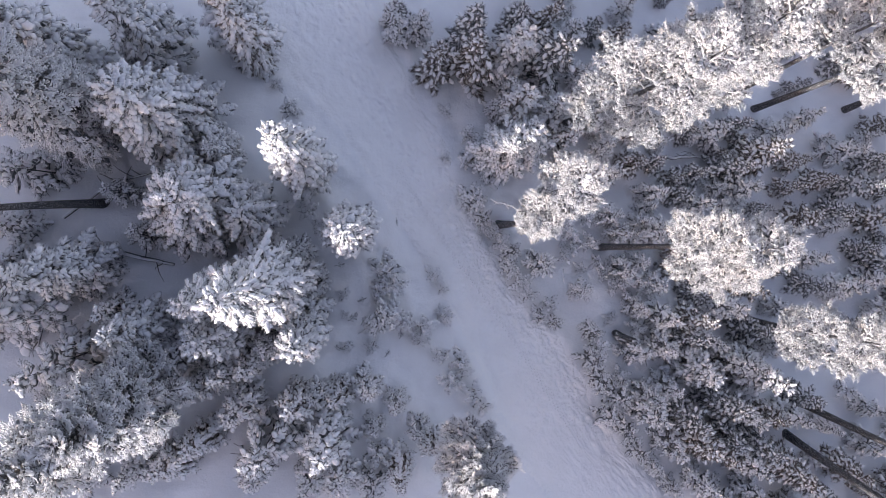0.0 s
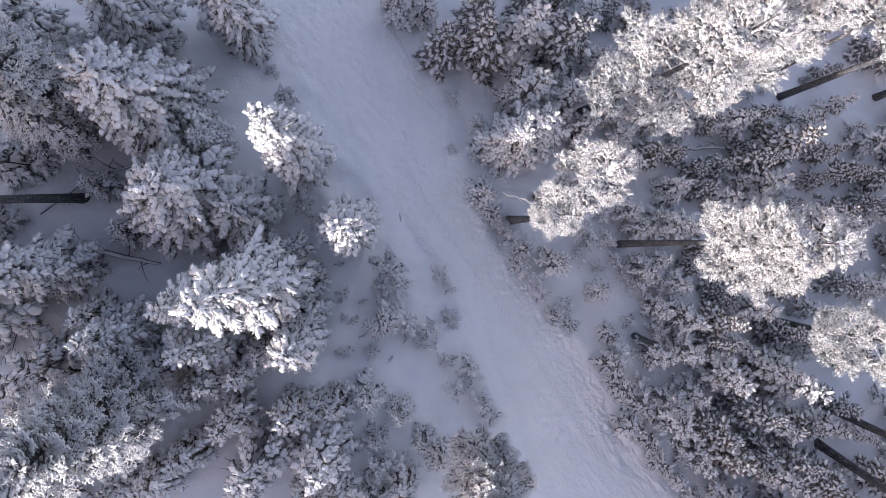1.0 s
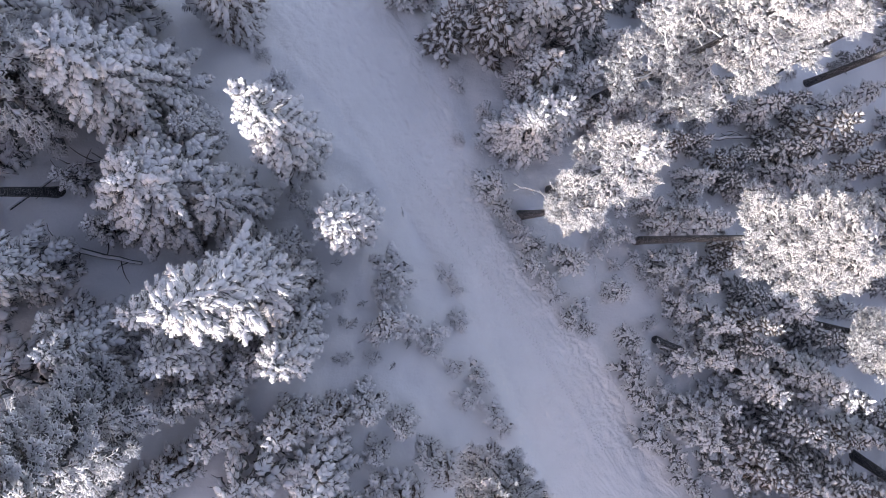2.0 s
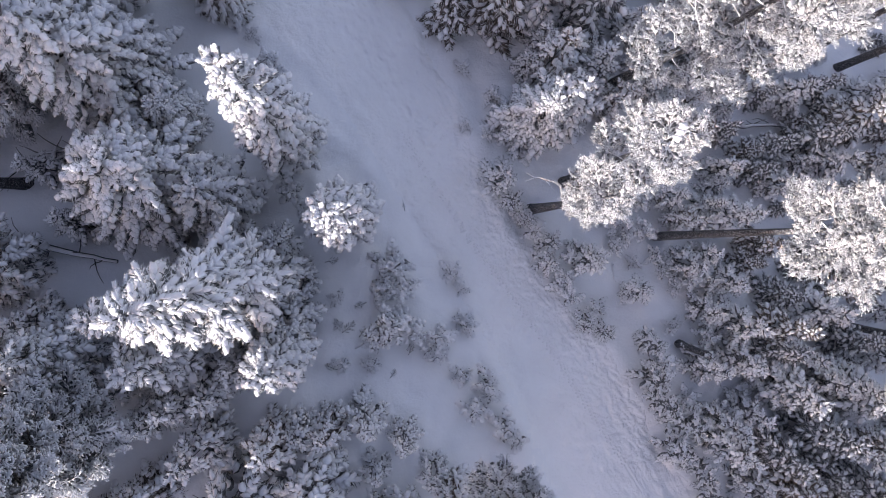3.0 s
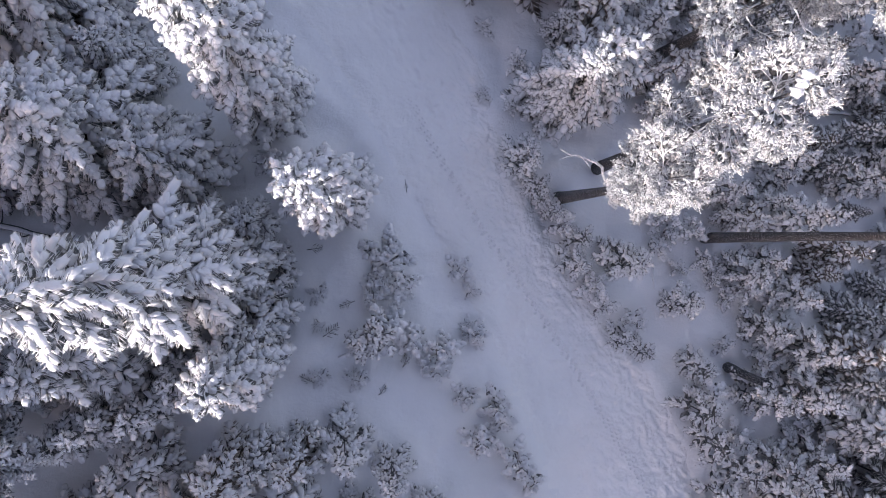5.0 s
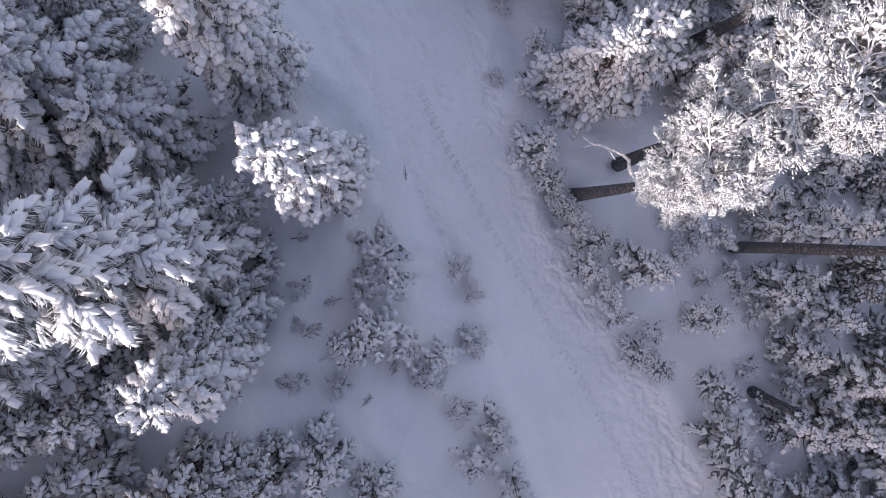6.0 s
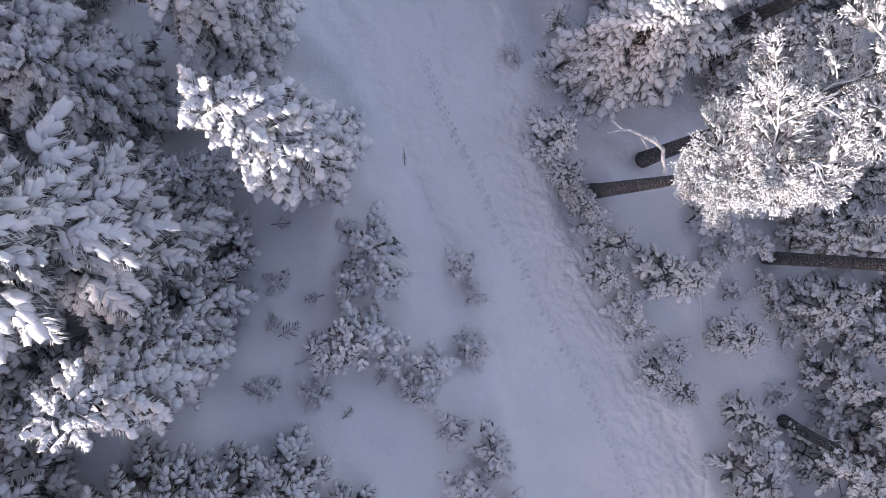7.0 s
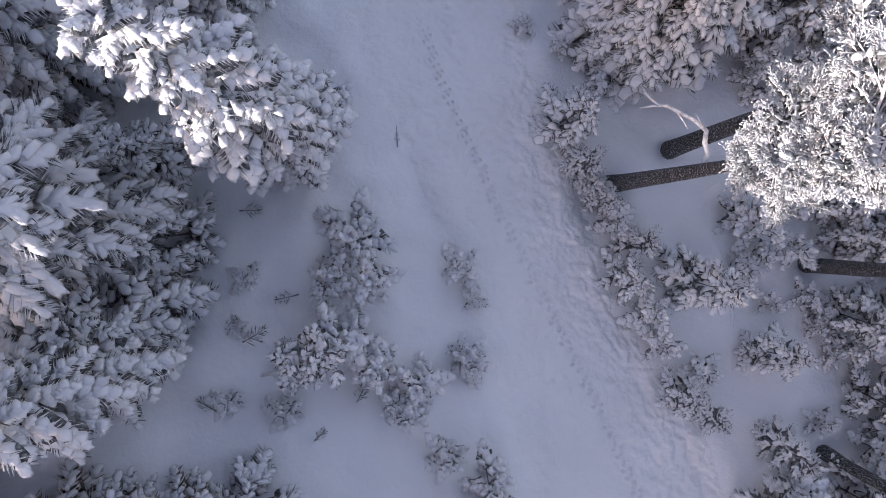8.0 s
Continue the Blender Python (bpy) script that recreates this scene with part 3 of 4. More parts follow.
# forest trees at the rim of the clearing
grow("pine", -12.45, 1.55, 15.0)
grow("pine", 19.5, 8.2, 16.0)
grow("pine", 21.4, 7.7, 16.5)
grow("pine", 27.6, 7.9, 15.0)
grow("pine", 21.35, -8.5, 15.5)
grow("pine", 20.3, -10.0, 16.0)
grow("laden", 17.9, -0.4, 3.6)
grow("fir", -10.6, 9.2, 8.0)
grow("fir", -12.3, -0.9, 7.5)
grow("fir", -7.2, -3.8, 5.6, 1.2)
grow("fir", -14.0, 8.0, 9.0)
grow("fir", -14.5, -2.5, 8.0)
grow("fir", -9.8, -3.6, 5.4)
grow("fir", -7.6, 3.9, 4.8, 1.1)
grow("fir", -7.0, 9.6, 8.5)

# understorey east of the track, upper part
grow("laden", 6.25, 8, 2.8)
grow("laden", 6.37, 10.89, 4.7)
grow("laden", 7.63, 9.85, 3.9)
grow("laden", 7.92, 7.64, 2.8)
grow("laden", 5.48, 6.78, 2.2)
grow("laden", 8.45, 6.45, 4)
grow("laden", 7.98, 11.4, 4.5)
grow("laden", 4.87, 4.41, 4.7)
grow("laden", 5.58, 3.67, 4.3)
grow("laden", 9, 5.43, 3.9)
grow("laden", 10.88, 6.18, 3.4)
grow("laden", 12.98, 5.59, 2.2)
grow("laden", 16.21, 5.87, 2.5)
grow("laden", 17.52, 5.69, 3.4)
grow("laden", 19.21, 6.3, 2.8)
grow("laden", 19.55, 4.36, 5.2)
grow("laden", 18.05, 3.76, 4)
grow("laden", 18.77, 2.72, 3.4)
grow("laden", 16.29, 3.46, 2.8)
grow("laden", 15.28, 2.36, 2.8)
grow("laden", 13.76, 2.33, 2.9)
grow("laden", 12.75, 0.85, 2.2)
grow("laden", 11.22, 3.3, 3.4)
grow("laden", 13.52, 0.41, 3.6)
grow("young", 11.54, 0.41, 1.5)
grow("laden", 23.81, 7.02, 2.9)
grow("laden", 23.61, 8.99, 2.5)
grow("laden", 25.43, 4.99, 3.6)
grow("laden", 25.55, 2.99, 4)
grow("laden", 23.79, 3.32, 2.9)
grow("laden", 26.65, 1.24, 4)
grow("laden", 24.57, 1.72, 2.9)
grow("laden", 27.15, 4.39, 3.4)
grow("laden", 22.51, 4.44, 2.9)
grow("laden", 28.54, 6.68, 3.4)
grow("laden", 21.92, 2.97, 2.7)
grow("laden", 11.14, 4.83, 2.9)
grow("laden", 14.08, 4.04, 2.5)
grow("laden", 9.21, 4.17, 2.8)
grow("laden", 10.16, 8.83, 3.4)
grow("laden", 9.62, 10.99, 3.9)
grow("laden", 12.28, 6.45, 2.9)
grow("laden", 4.0, 10.24, 5.6)
grow("laden", 2.12, 8.55, 4.6)
grow("laden", 0.42, 11.49, 3.2)
grow("laden", 6.84, 4.74, 5.8)
grow("bush", 2.84, 6.68, 0.9)
grow("bush", 2.73, 4.15, 0.6)
grow("bush", 3.75, 3.8, 0.5)
grow("bush", 10.13, -0.17, 1.2)
grow("bush", 9.24, -0.45, 0.9)
grow("bush", 25.25, 5.82, 1.4)
grow("bush", 15.81, 6.27, 1.3)
grow("bush", 19.13, 7.63, 1.2)
grow("bush", 3.99, 5.43, 1.2)

# young growth along the east edge of the track
grow("young", 4.01, 1.97, 2.4)
grow("young", 4.52, 1.07, 1.9)
grow("young", 5.21, 0.33, 1.5)
grow("young", 5.95, -0.66, 1.6)
grow("young", 5.79, -1.38, 1.9)
grow("young", 7.29, -3.66, 1.7)
grow("young", 7.96, -4.04, 1.5)
grow("laden", 9.45, -2.6, 2.3)
grow("young", 9.72, -4.5, 2)
grow("young", 9.57, -5.76, 2.2)
grow("young", 9.84, -6.53, 2.2)
grow("young", 10.62, -7.32, 2.2)
grow("young", 10.18, -8.28, 2.2)
grow("young", 11.03, -8.87, 2.2)
grow("young", 11.48, -9.86, 2)
grow("laden", 12.35, -10.71, 1.8)
grow("laden", 13.16, -11.69, 1.8)
grow("laden", 7.24, -1.17, 3.4)
grow("bush", 6.41, -2.08, 1.1)
grow("bush", 6.76, -2.68, 1)
grow("bush", 9.64, -1.53, 0.7)
grow("bush", 10.84, -1.89, 0.7)
grow("bush", 10.97, -3.96, 0.8)
grow("bush", 8.73, -0.87, 1.0)
grow("bush", 7.79, -3.18, 1.1)
grow("bush", 10.07, -5.36, 1.3)
grow("bush", 11.14, -6.71, 1.2)
grow("bush", 5.51, -0.22, 1.1)
grow("bush", 4.98, 0.67, 1)

# understorey east of the track, lower part
grow("laden", 12.22, -3.23, 2.5)
grow("laden", 13.14, -3.73, 3.6)
grow("laden", 14.59, -4.07, 4)
grow("laden", 13.31, -5.2, 3.4)
grow("laden", 14.81, -5.95, 4.5)
grow("laden", 14.34, -4.85, 3.4)
grow("laden", 12.23, -7.36, 2.9)
grow("laden", 12, -8.01, 3.6)
grow("laden", 13.45, -7.18, 2.9)
grow("laden", 14.03, -8.28, 3.8)
grow("laden", 15.85, -7.85, 4)
grow("laden", 16.77, -8.33, 3.8)
grow("laden", 14.42, -9.63, 3.6, 1.25)
grow("laden", 15.47, -10.04, 3.4)
grow("laden", 13.01, -9.66, 2.7)
grow("laden", 17.37, -5.97, 4)
grow("laden", 16.3, -5.98, 3.4)
grow("laden", 16.53, -3.39, 4)
grow("laden", 18.13, -2.48, 3.6)
grow("laden", 15.84, -4.9, 3.4)
grow("laden", 18.16, -4.58, 3.4)
grow("laden", 19.68, -5.32, 3.4)
grow("laden", 17.7, -10.12, 3.6)
grow("laden", 16.7, -10.53, 3.6)
grow("laden", 19.4, -8.78, 3.1)
grow("laden", 18.12, -8.7, 3.1)
grow("laden", 21.88, -9.29, 2.5)
grow("laden", 24.57, -8.63, 2.7)
grow("laden", 22.41, -11.27, 3.4)
grow("laden", 19.98, -11.86, 3.4)
grow("laden", 24.17, -10.38, 3.4)
grow("laden", 14.56, -11.44, 3.1)
grow("laden", 17.18, -11.98, 2.7)
grow("laden", 23.84, -2.65, 3.1)
grow("laden", 25.58, -2.32, 3.1)
grow("laden", 22.17, -2.42, 2.9)
grow("laden", 22.1, -1.13, 3.4)
grow("laden", 26.37, -1.41, 3.6)
grow("laden", 13.24, -2.14, 2.7)
grow("laden", 15.33, -2.73, 2.9)
grow("laden", 20.19, -3.54, 2.9)
grow("laden", 20.67, -7.84, 2.9)
grow("laden", 16.12, -9.33, 3.1)
grow("laden", 17.83, -6.72, 4.6)
grow("laden", 18.81, -10.81, 4.2)
grow("bush", 23.62, -7.87, 1.4)
grow("bush", 11.8, -2.16, 1.2)
grow("bush", 14.45, -6.58, 1.5)
grow("bush", 21.19, -10.94, 1.4)
grow("bush", 12.32, -4.38, 1.2)
grow("bush", 23.32, -6.47, 1.2)
grow("bush", 26.14, -6.58, 1.4)
grow("laden", 11.63, 0.45, 2.7)

# saplings and small bushes west of the track
grow("bush", -0.14, -1.2, 1.6)
grow("bush", 0.32, -2.17, 1.7)
grow("bush", -0.38, -1.97, 1.2)
grow("bush", -0.02, -3.27, 2.0)
grow("bush", 0.65, -3.79, 1.4)
grow("bush", 1.58, -3.98, 1.3)
grow("bush", 1.4, -4.59, 1)
grow("bush", 2.11, -1.71, 1)
grow("bush", 2.54, -2.35, 0.7)
grow("bush", 2.51, -3.54, 0.8)
grow("bush", 2.3, -5.32, 1)
grow("bush", 3.19, -5.55, 1.5)
grow("bush", 2.7, -6.42, 1.3)
grow("bush", 3.84, -7.03, 1.5)
grow("bush", 4.11, -7.61, 1.2)
grow("bush", -4.76, 6.21, 1.6)
grow("bush", -5.42, 7.5, 0.7)
grow("bush", -3.76, 1.27, 1.4)
grow("bush", -3.38, 0.62, 1)
grow("bush", -4.22, 3.27, 1.2)
grow("bush", -0.55, -9.06, 1.4)
grow("bush", 3.34, -5.98, 1)
grow("bush", -0.78, -3.84, 1.1)
grow("bush", -0.53, -2.49, 1)
grow("bush", 1.14, -4.42, 0.9)
grow("bush", -2.05, -3.48, 0.5)
grow("bush", -1.34, 1.3, 1.2)
grow("bush", -2.15, -2.52, 0.7)
grow("bush", -1.93, -4.8, 0.6)
grow("bush", -0.9, -4.83, 0.7)
grow("bush", 2.66, -3.6, 0.9)
grow("bush", 2.32, -3.45, 0.6)

# young growth among the western trees
grow("laden", -15.03, 0.53, 3.4)
grow("laden", -13.14, -1.28, 2.8)
grow("laden", -13.88, -2.13, 3.4)
grow("laden", -12.33, -1.86, 2.5)
grow("laden", -15.02, -1.04, 2.9)
grow("laden", -11.68, -1.08, 2)
grow("laden", -10.4, 0.09, 2.7)

# laden young trees west of the track
grow("laden", -5.79, -6.6, 4)
grow("laden", -4.85, -8.04, 4.6)
grow("laden", -3.86, -6.76, 4)
grow("laden", -2.63, -8.17, 4.8)
grow("laden", -2.09, -6.51, 3)
grow("laden", -1.16, -6.37, 2.8)
grow("laden", 0.22, -6.99, 2.4)
grow("laden", -8.53, -8.72, 3.6)
grow("laden", -7.56, -8.03, 3.2)
grow("laden", -9.78, -8.73, 3)
grow("laden", -11.59, -8.94, 3.4)
grow("laden", -5.52, -9.3, 3.2)
grow("laden", -2.06, -9.69, 3.2)
grow("laden", -0.89, -10.07, 2.8)
grow("laden", 0.33, -9.51, 3.2)
grow("laden", -3.14, -9.66, 3.4)
grow("laden", -9.75, -3.98, 4.2)
grow("laden", -10.89, -2.92, 3.6)
grow("laden", -6.79, -5.35, 3.4)
grow("laden", -5.96, -4.96, 3.4)
grow("laden", -5.13, -4.57, 3.2)
grow("laden", -12.16, -4.57, 5.5)
grow("laden", -14.05, -2.95, 3.4)
grow("laden", -3.56, -3.22, 3.8)
grow("laden", -3.45, -1.85, 3.4)
grow("laden", -3.94, -0.52, 3)
grow("laden", -11.45, 2.0, 2.4)
grow("laden", -14.41, 2.86, 5)
grow("laden", -8.68, -4.82, 3.6)
grow("laden", -7.61, -5.97, 3.2)
grow("laden", -3.07, -6.51, 2.6)
grow("laden", -0.74, -8.09, 1.8)
grow("laden", 1.19, -8.16, 2.2)
grow("laden", 1.67, -8.83, 2.4)

# more of the eastern understorey
grow("laden", 11.20, 1.13, 2.3)
grow("laden", 13.46, 1.64, 1.9)
grow("laden", 16.12, 1.74, 3.2)
grow("laden", 16.58, 0.72, 1.4)
grow("laden", 12.70, -1.20, 2.1)
grow("laden", 14.25, -1.46, 2.3)
grow("laden", 14.81, -0.75, 3.5)
grow("laden", 16.76, -1.94, 1.9)
grow("laden", 17.75, -3.86, 2.1)
grow("laden", 15.58, -6.93, 1.8)
grow("laden", 18.26, -5.50, 1.8)
grow("bush", 18.15, 7.72, 1.7)
grow("bush", 19.90, 8.89, 0.7)
grow("bush", 20.37, 8.04, 0.7)
grow("laden", 22.91, 8.65, 0.8)
grow("laden", 18.30, 4.66, 1.9)
grow("laden", 19.65, 5.49, 2.4)
grow("laden", 17.72, 2.87, 2)
grow("laden", 17.84, 1.82, 2)
grow("laden", 19.93, 1.58, 2.5)
grow("laden", 13.70, 9.03, 1.6)
grow("laden", 11.72, 8.92, 1.8)
grow("laden", 10.41, 6.93, 2.2)
grow("laden", 14.80, 6.56, 1.5)
grow("laden", 11.69, 5.35, 2.4)
grow("laden", 15.19, 3.34, 2.3)
grow("bush", 11.25, -2.49, 0.6)
grow("bush", 8.63, 0.62, 1.5)
grow("bush", 9.11, 0.12, 1.3)
grow("bush", 10.11, 1.07, 1.2)
grow("bush", 12.56, 0.21, 1.5)
grow("bush", 10.54, -1.20, 0.8)
grow("bush", 10.96, -1.51, 0.6)
grow("bush", 12.71, -2.26, 1.3)
grow("laden", 11.57, -1.44, 2.6)
grow("laden", 11.64, -5.41, 2.9)
grow("laden", 5.82, 9.61, 6)
grow("laden", 4.30, 8.90, 6)
grow("laden", 6.28, 6.80, 5.2)
grow("laden", 8.07, 9.01, 6)
grow("laden", 0.29, 10.84, 4.1)
grow("laden", 1.35, 10.94, 3.6)
grow("laden", 10.99, 8.65, 4)
grow("laden", 13.23, 9.86, 4.5)
grow("laden", 14.77, 8.52, 3.1)
grow("laden", 5.91, 4.72, 6)
grow("laden", 10.90, 7.33, 3.3)
grow("laden", 26.59, 10.55, 4)
grow("laden", 23.76, 11.56, 3.5)
grow("laden", 27.55, 5.92, 2.5)
grow("laden", 29.60, 9.19, 2.1)
grow("laden", 26.59, 14.03, 3.4)
grow("laden", 27.26, 0.14, 2)
grow("laden", 25.80, -0.50, 2.5)
grow("laden", 24.26, 0.62, 2.3)

# more young trees at the far rim of the eastern understorey
for _ in range(900):
    x, y, H = DICE.uniform(6, 30), DICE.uniform(-14, 16), DICE.uniform(1.8, 3.8)
    if (x > 20 or y > 8.5 or y < -10 or (x > 12.5 and -2.5 < y)) and x > road_edges(np.array([y]))[1][0] + 1.2 and all((x - a_) ** 2 + (y - b_) ** 2 > (2.0 if x > 20 or y > 8.5 else 1.2) for a_, b_ in TAKEN) and len(TAKEN) < 400:
        grow("outer", x, y, H)

# ---- small and broken things ----
def broken_trunk(x, y):
    """A snapped leaning trunk with a cap of snow."""
    rng = np.random.default_rng(31)
    thing = new("broken_trunk")
    axis = np.array([[0, 0, -0.6], [0.02, -0.02, 0.3], [0.10, -0.05, 0.9], [0.21, -0.08, 1.5], [0.32, -0.11, 2.1]])
    v, f = tube(axis, [0.17, 0.15, 0.14, 0.12, 0.10], 12)
    v = np.asarray(v, float) + rng.normal(0, 0.018, (len(v), 3))
    part("trunk", (v, f), BARK, thing)
    for k in range(5):
        a0 = 1.26 * k + 0.3
        p = np.array([0.32, -0.11, 2.05]) + 0.08 * np.array([math.cos(a0), math.sin(a0), 0])
        part("splinter", spindle(p - np.array([0, 0, 0.25]), p + np.array([0.05, -0.02, rng.uniform(0.05, 0.3)]), 0.04, 0.03, 4, 0.4), DARK_BARK, thing)
    part("snow_cap", join([puff(rng, (0.18 + 0.1 * k, -0.12 - 0.05 * k, 2.1 - 0.06 * k), 0.26, 0.18, 0.06, 0.4 * k) for k in range(3)]), SNOW_TREE, thing, "ragged snow on the break")
    for k, a0 in enumerate((-0.5, 0.2)):
        p = curve_points((0.16, -0.06, 1.2 + 0.3 * k), (math.cos(a0), math.sin(a0), 0.1), 0.6, 0.0, rng, 4)
        stub = part("branch_stub", tube(p, np.linspace(0.022, 0.010, 5), 5), TWIG, thing)
        part("stub_snow", tube(p + np.array([0, 0, 0.015]), np.linspace(0.02, 0.012, 5), 5), SNOW_TREE, stub)
    return stand(thing, x, y, "snapped dark trunk with a cap of snow", "tree stump", group="dead wood")


def fallen_log(pts, r0, seed, twigs=5):
    """A fallen dead stem half sunk in the snow, with bare side twigs."""
    rng = np.random.default_rng(seed)
    pts = np.array([(x, y, float(ground_height(np.array([x]), np.array([y]))[0]) + h) for x, y, h in pts])
    o = pts[0].copy()
    fine = np.array([[np.interp(s, range(len(pts)), pts[:, c]) for c in range(3)] for s in np.linspace(0, len(pts) - 1, 9)]) - o
    fine[1:-1] += rng.normal(0, 0.4 * r0, (7, 3))
    thing = new("fallen_log")
    part("stem", tube(fine, np.linspace(r0, r0 * 0.45, 9), 8), BARK, thing)
    part("snow_ridge", tube(fine + np.array([0, 0, r0 * 0.55]), np.linspace(r0, r0 * 0.4, 9) * 0.8, 7), SNOW_TREE, thing, "snow lying along the stem")
    for k in range(twigs):
        i = 2 + k % 6
        p = curve_points(fine[i], (rng.normal(), rng.normal(), 0.25), rng.uniform(0.5, 1.1), 0.0, rng, 4)
        part("side_twig", tube(p, np.linspace(0.022, 0.008, 5), 4), TWIG, thing)
    thing.matrix_basis = Matrix.Translation(o)
    return tagged(thing, "fallen dark stem with bare twigs, half buried in snow", "log", "dead wood")


def seedling(x, y, spin, size, lean):
    """A tiny bare conifer like a dark feather, edged with rime."""
    rng = np.random.default_rng(int(spin) + 3)
    size *= 1.1
    thing = new("seedling")
    part("stem", tube([(0, 0, -0.05), (0.15, 0, 0.12), (0.5, 0, 0.2)], [0.016, 0.012, 0.008], 5), HOARY, thing)
    v, f = join(fan(rng, 7, 0.022, 0.018, 0.46, 0.05))
    part("twig_fan", (v * size + np.array([0.12, 0, 0.12]), f), HOARY, thing, "grey flat twigs")
    v, f = join(fan(rng, 8, 0.030, 0.020, 0.40, 0.05, 0.03))
    part("rime", (v * size + np.array([0.12, 0, 0.13]), f), FROST, thing, "white rime on the twigs")
    thing.matrix_basis = at_ground(x, y, 0.0, spin, 1.0, None, (0, lean))
    return tagged(thing, "tiny bare seedling poking out of the snow", "seedling", "seedlings")


def bent_sapling(x, y, tip):
    """A thin birch-like sapling bowed to one side by its load of snow."""
    rng = np.random.default_rng(8)
    thing = new("bent_sapling")
    dx, dy = tip[0] - x, tip[1] - y
    axis = np.array([(0, 0, -0.1), (0.3 * dx, 0.3 * dy, 0.55), (0.65 * dx, 0.65 * dy, 1.05), (dx, dy, 1.3)])
    part("stem", tube(axis, [0.035, 0.03, 0.025, 0.015], 7), FROST, thing, "pale rimed stem")
    mats = [turned(axis[2] + (axis[3] - axis[2]) * rng.uniform(0, 1.25) + rng.normal(0, 0.16, 3), rng.uniform(0, 6.28), rng.uniform(-0.5, 0.4), rng.normal(0, 0.3), 0.34) for _ in range(60)]
    stuff(part("needles", placed("pad", mats, 1, rng), NEEDLES, thing, "frosted dark needles over dark sheets that stand for shade"))
    stuff(part("snow_load", placed("pad", mats, 0, rng), SNOW_TREE, thing, "clumps of snow and rime"))
    thing.matrix_basis = at_ground(x, y)
    return tagged(thing, "thin sapling bowed sideways under clumped snow", "tree", "young trees")


def dead_branch(path, r0):
    """A dead crooked branch, white with rime, sticking out of the crooked pine's trunk."""
    rng = np.random.default_rng(4)
    pts = np.array(path, float)
    fine = np.array([[np.interp(s, range(len(pts)), pts[:, c]) for c in range(3)] for s in np.linspace(0, len(pts) - 1, 12)])
    fine[1:-1] += rng.normal(0, 0.025, (10, 3))
    limb = part("dead_limb", tube(fine, np.linspace(r0, 0.02, 12), 7), FROST, crooked, "dead limb white with rime")
    for k in (4, 7, 9):
        p = curve_points(fine[k], (rng.normal(), rng.normal(), 0.2), 0.35, 0.0, rng, 3)
        part("dead_twig", tube(p, [0.022, 0.018, 0.014, 0.01], 5), FROST, limb)


broken_trunk(11.3, -4.72)
fallen_log([(-12.6, -0.3, 0.5), (-10.9, -0.75, 0.35), (-9.4, -1.1, 0.15)], 0.13, 1, 9)
fallen_log([(-14.5, -1.8, 0.3), (-13.9, -3.1, 0.3), (-14.1, -4.3, 0.2)], 0.07, 2, 6)
fallen_log([(15.2, 4.6, 0.25), (18.8, 4.7, 0.3)], 0.10, 3, 3)
fallen_log([(-6.2, -8.6, 0.3), (-5.7, -9.6, 0.2)], 0.10, 4, 4)
fallen_log([(8.74, -1.5, -0.03), (8.85, -3.2, -0.03)], 0.06, 5, 0)
fallen_log([(13.2, -6.0, 0.3), (11.9, -5.4, 0.15)], 0.09, 6, 3)
fallen_log([(-13.6, 0.9, 0.5), (-12.0, 2.6, 0.4), (-10.6, 3.0, 0.2)], 0.08, 7, 7)
seedling(-1.95, -3.75, 40, 0.55, -12)
seedling(0.42, -4.6, 75, 0.42, -20)
seedling(-2.0, -5.0, 150, 0.42, -8)
seedling(-2.62, -1.25, 10, 0.40, 0)
seedling(-0.25, -5.35, 60, 0.34, -15)
seedling(-1.05, -2.7, 200, 0.36, -5)
seedling(-1.35, -3.95, 60, 0.4, -10)
seedling(0.35, 0.65, 100, 0.22, -15)
bent_sapling(-1.5, -4.33, (-0.35, -3.5))
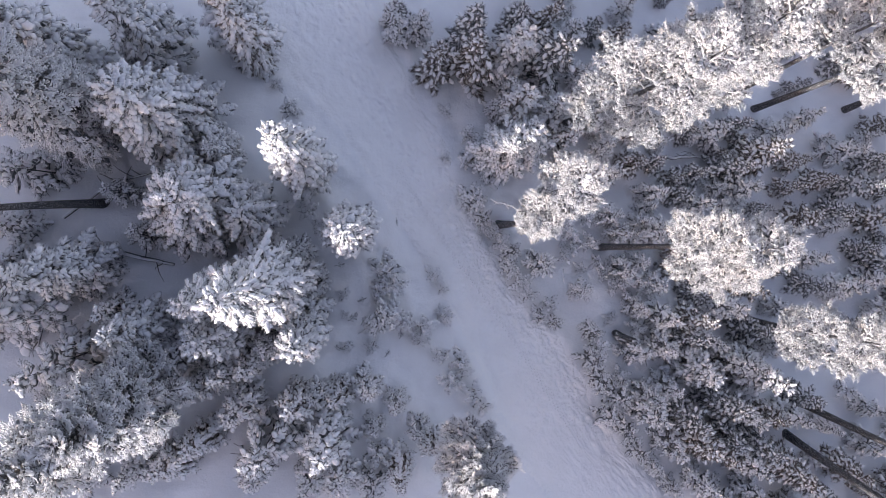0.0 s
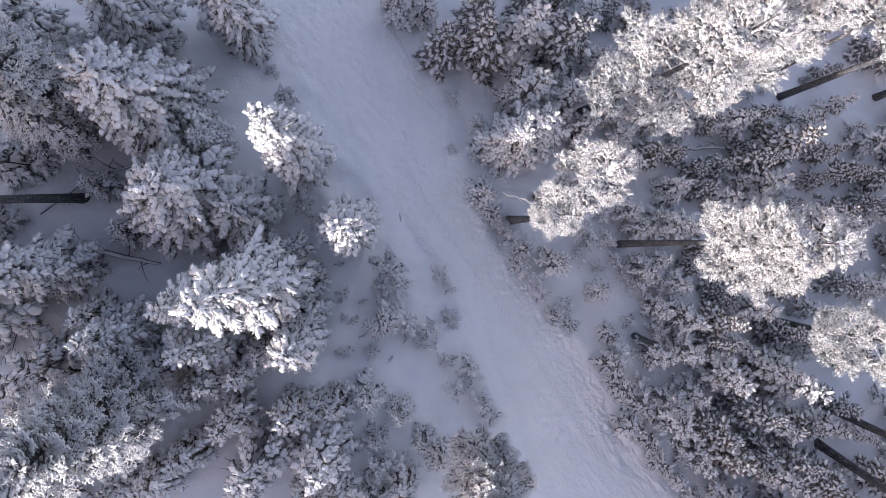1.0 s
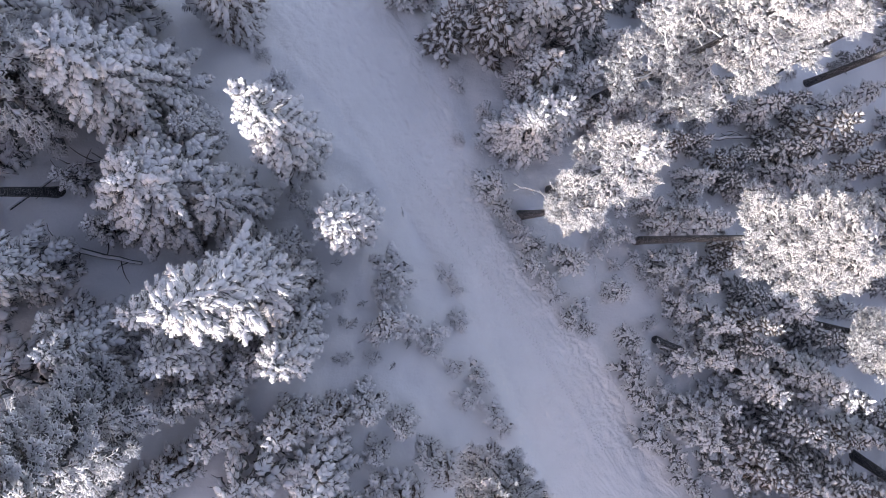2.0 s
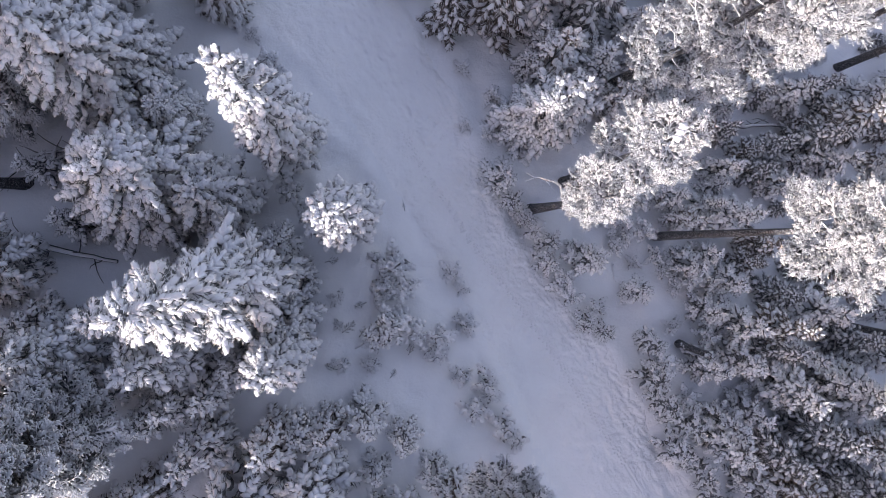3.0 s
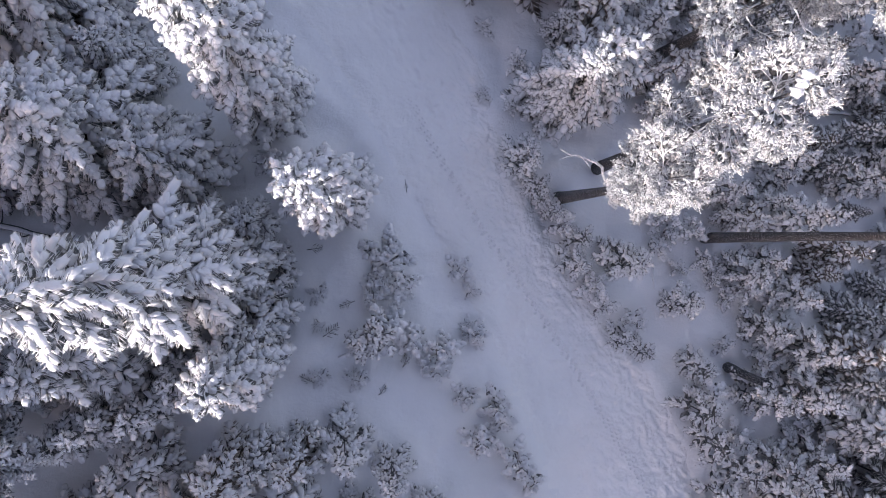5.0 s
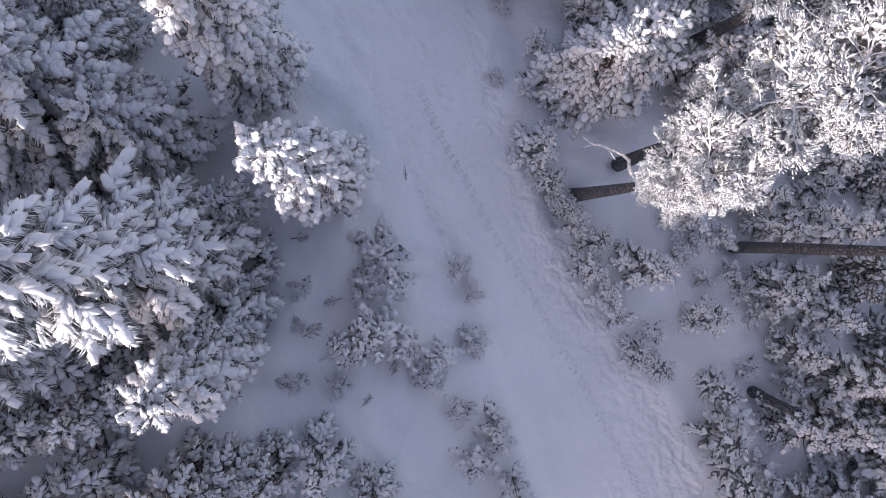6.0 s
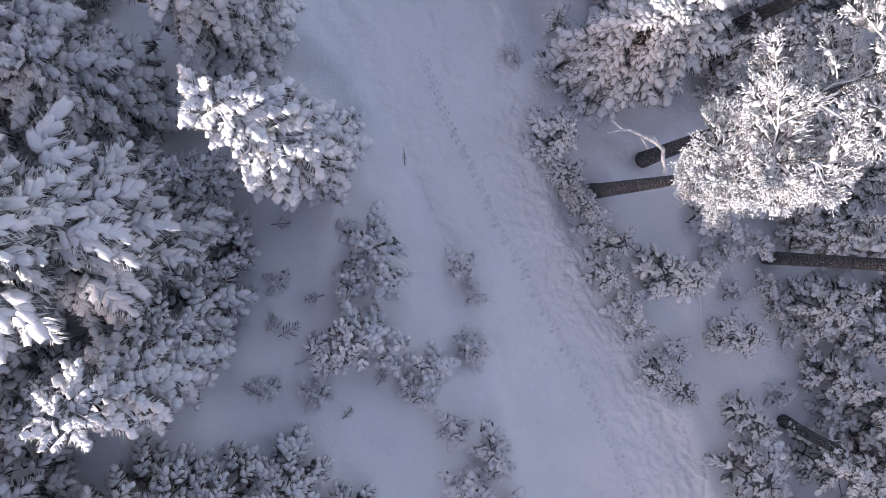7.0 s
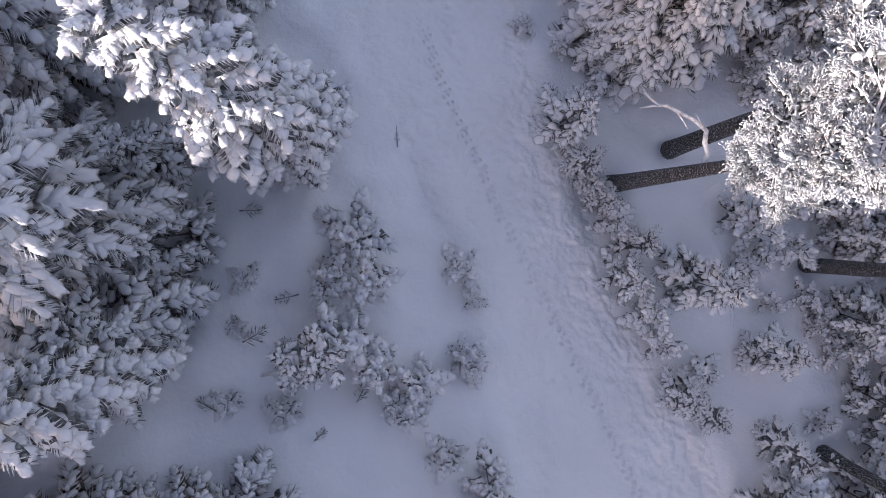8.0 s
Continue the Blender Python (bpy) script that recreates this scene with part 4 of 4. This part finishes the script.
dead_branch([(0.12, 0.02, 5.0), (0.12, 0.27, 5.1), (-0.1, 0.6, 5.3), (-0.5, 0.8, 5.3), (-0.9, 0.85, 5.3), (-1.2, 0.97, 5.4)], 0.05)

# ---- unseen woods all round, added to shade the clearing ----
def shade_woods():
    rng = np.random.default_rng(77)
    star = np.arange(10) * 2 * math.pi / 10
    pieces = []
    for k in range(1900):
        x, y = rng.uniform(-75, 80), rng.uniform(-75, 70)
        if k > 1500:                # a thick unseen stand on the sunny side, added to block the low sun
            x, y = rng.uniform(-52, 34), rng.uniform(-38, -17)
        left, right = road_edges(np.array([y]))
        if (-24 < x < 31 and -17 < y < 18) or left[0] - 2.5 < x < right[0] + 2.5:
            continue
        z0 = float(ground_height(np.array([x]), np.array([y]))[0])
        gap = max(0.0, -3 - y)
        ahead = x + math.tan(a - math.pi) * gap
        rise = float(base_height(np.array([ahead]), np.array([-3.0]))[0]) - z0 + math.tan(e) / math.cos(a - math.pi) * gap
        # heights chosen for where their shadow line should cross the visible trees
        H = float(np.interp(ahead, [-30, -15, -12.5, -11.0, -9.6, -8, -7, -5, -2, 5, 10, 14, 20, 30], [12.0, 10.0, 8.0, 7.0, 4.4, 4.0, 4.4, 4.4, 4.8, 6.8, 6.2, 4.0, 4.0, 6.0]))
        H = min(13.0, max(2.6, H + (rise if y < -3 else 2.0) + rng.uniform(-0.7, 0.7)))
        R = 0.13 * H + 0.4
        levels = 7
        for j in range(levels):
            u = j / levels
            r = R * (1 - u) ** 0.8 * np.where(np.arange(10) % 2, 1.0, 0.55) * rng.uniform(0.8, 1.2, 10)
            zb = z0 + H * (0.1 + 0.88 * u)
            rim = np.stack([x + r * np.cos(star + j), y + r * np.sin(star + j), zb - 0.35 * r], 1)
            v = np.concatenate([rim, [[x, y, zb + H * 0.15]], [[x, y, zb - 0.1]]])
            f = [(i, (i + 1) % 10, 10) for i in range(10)] + [((i + 1) % 10, i, 11) for i in range(10)]
            pieces.append((v, np.array(f)))
    return join(pieces)


tagged(new("shade_woods", poly_mesh("shade_woods", *shade_woods(), FAR_WOOD)), "unseen dense rimed conifer forest around the clearing, added to shade it", "woods", kind="stuff")
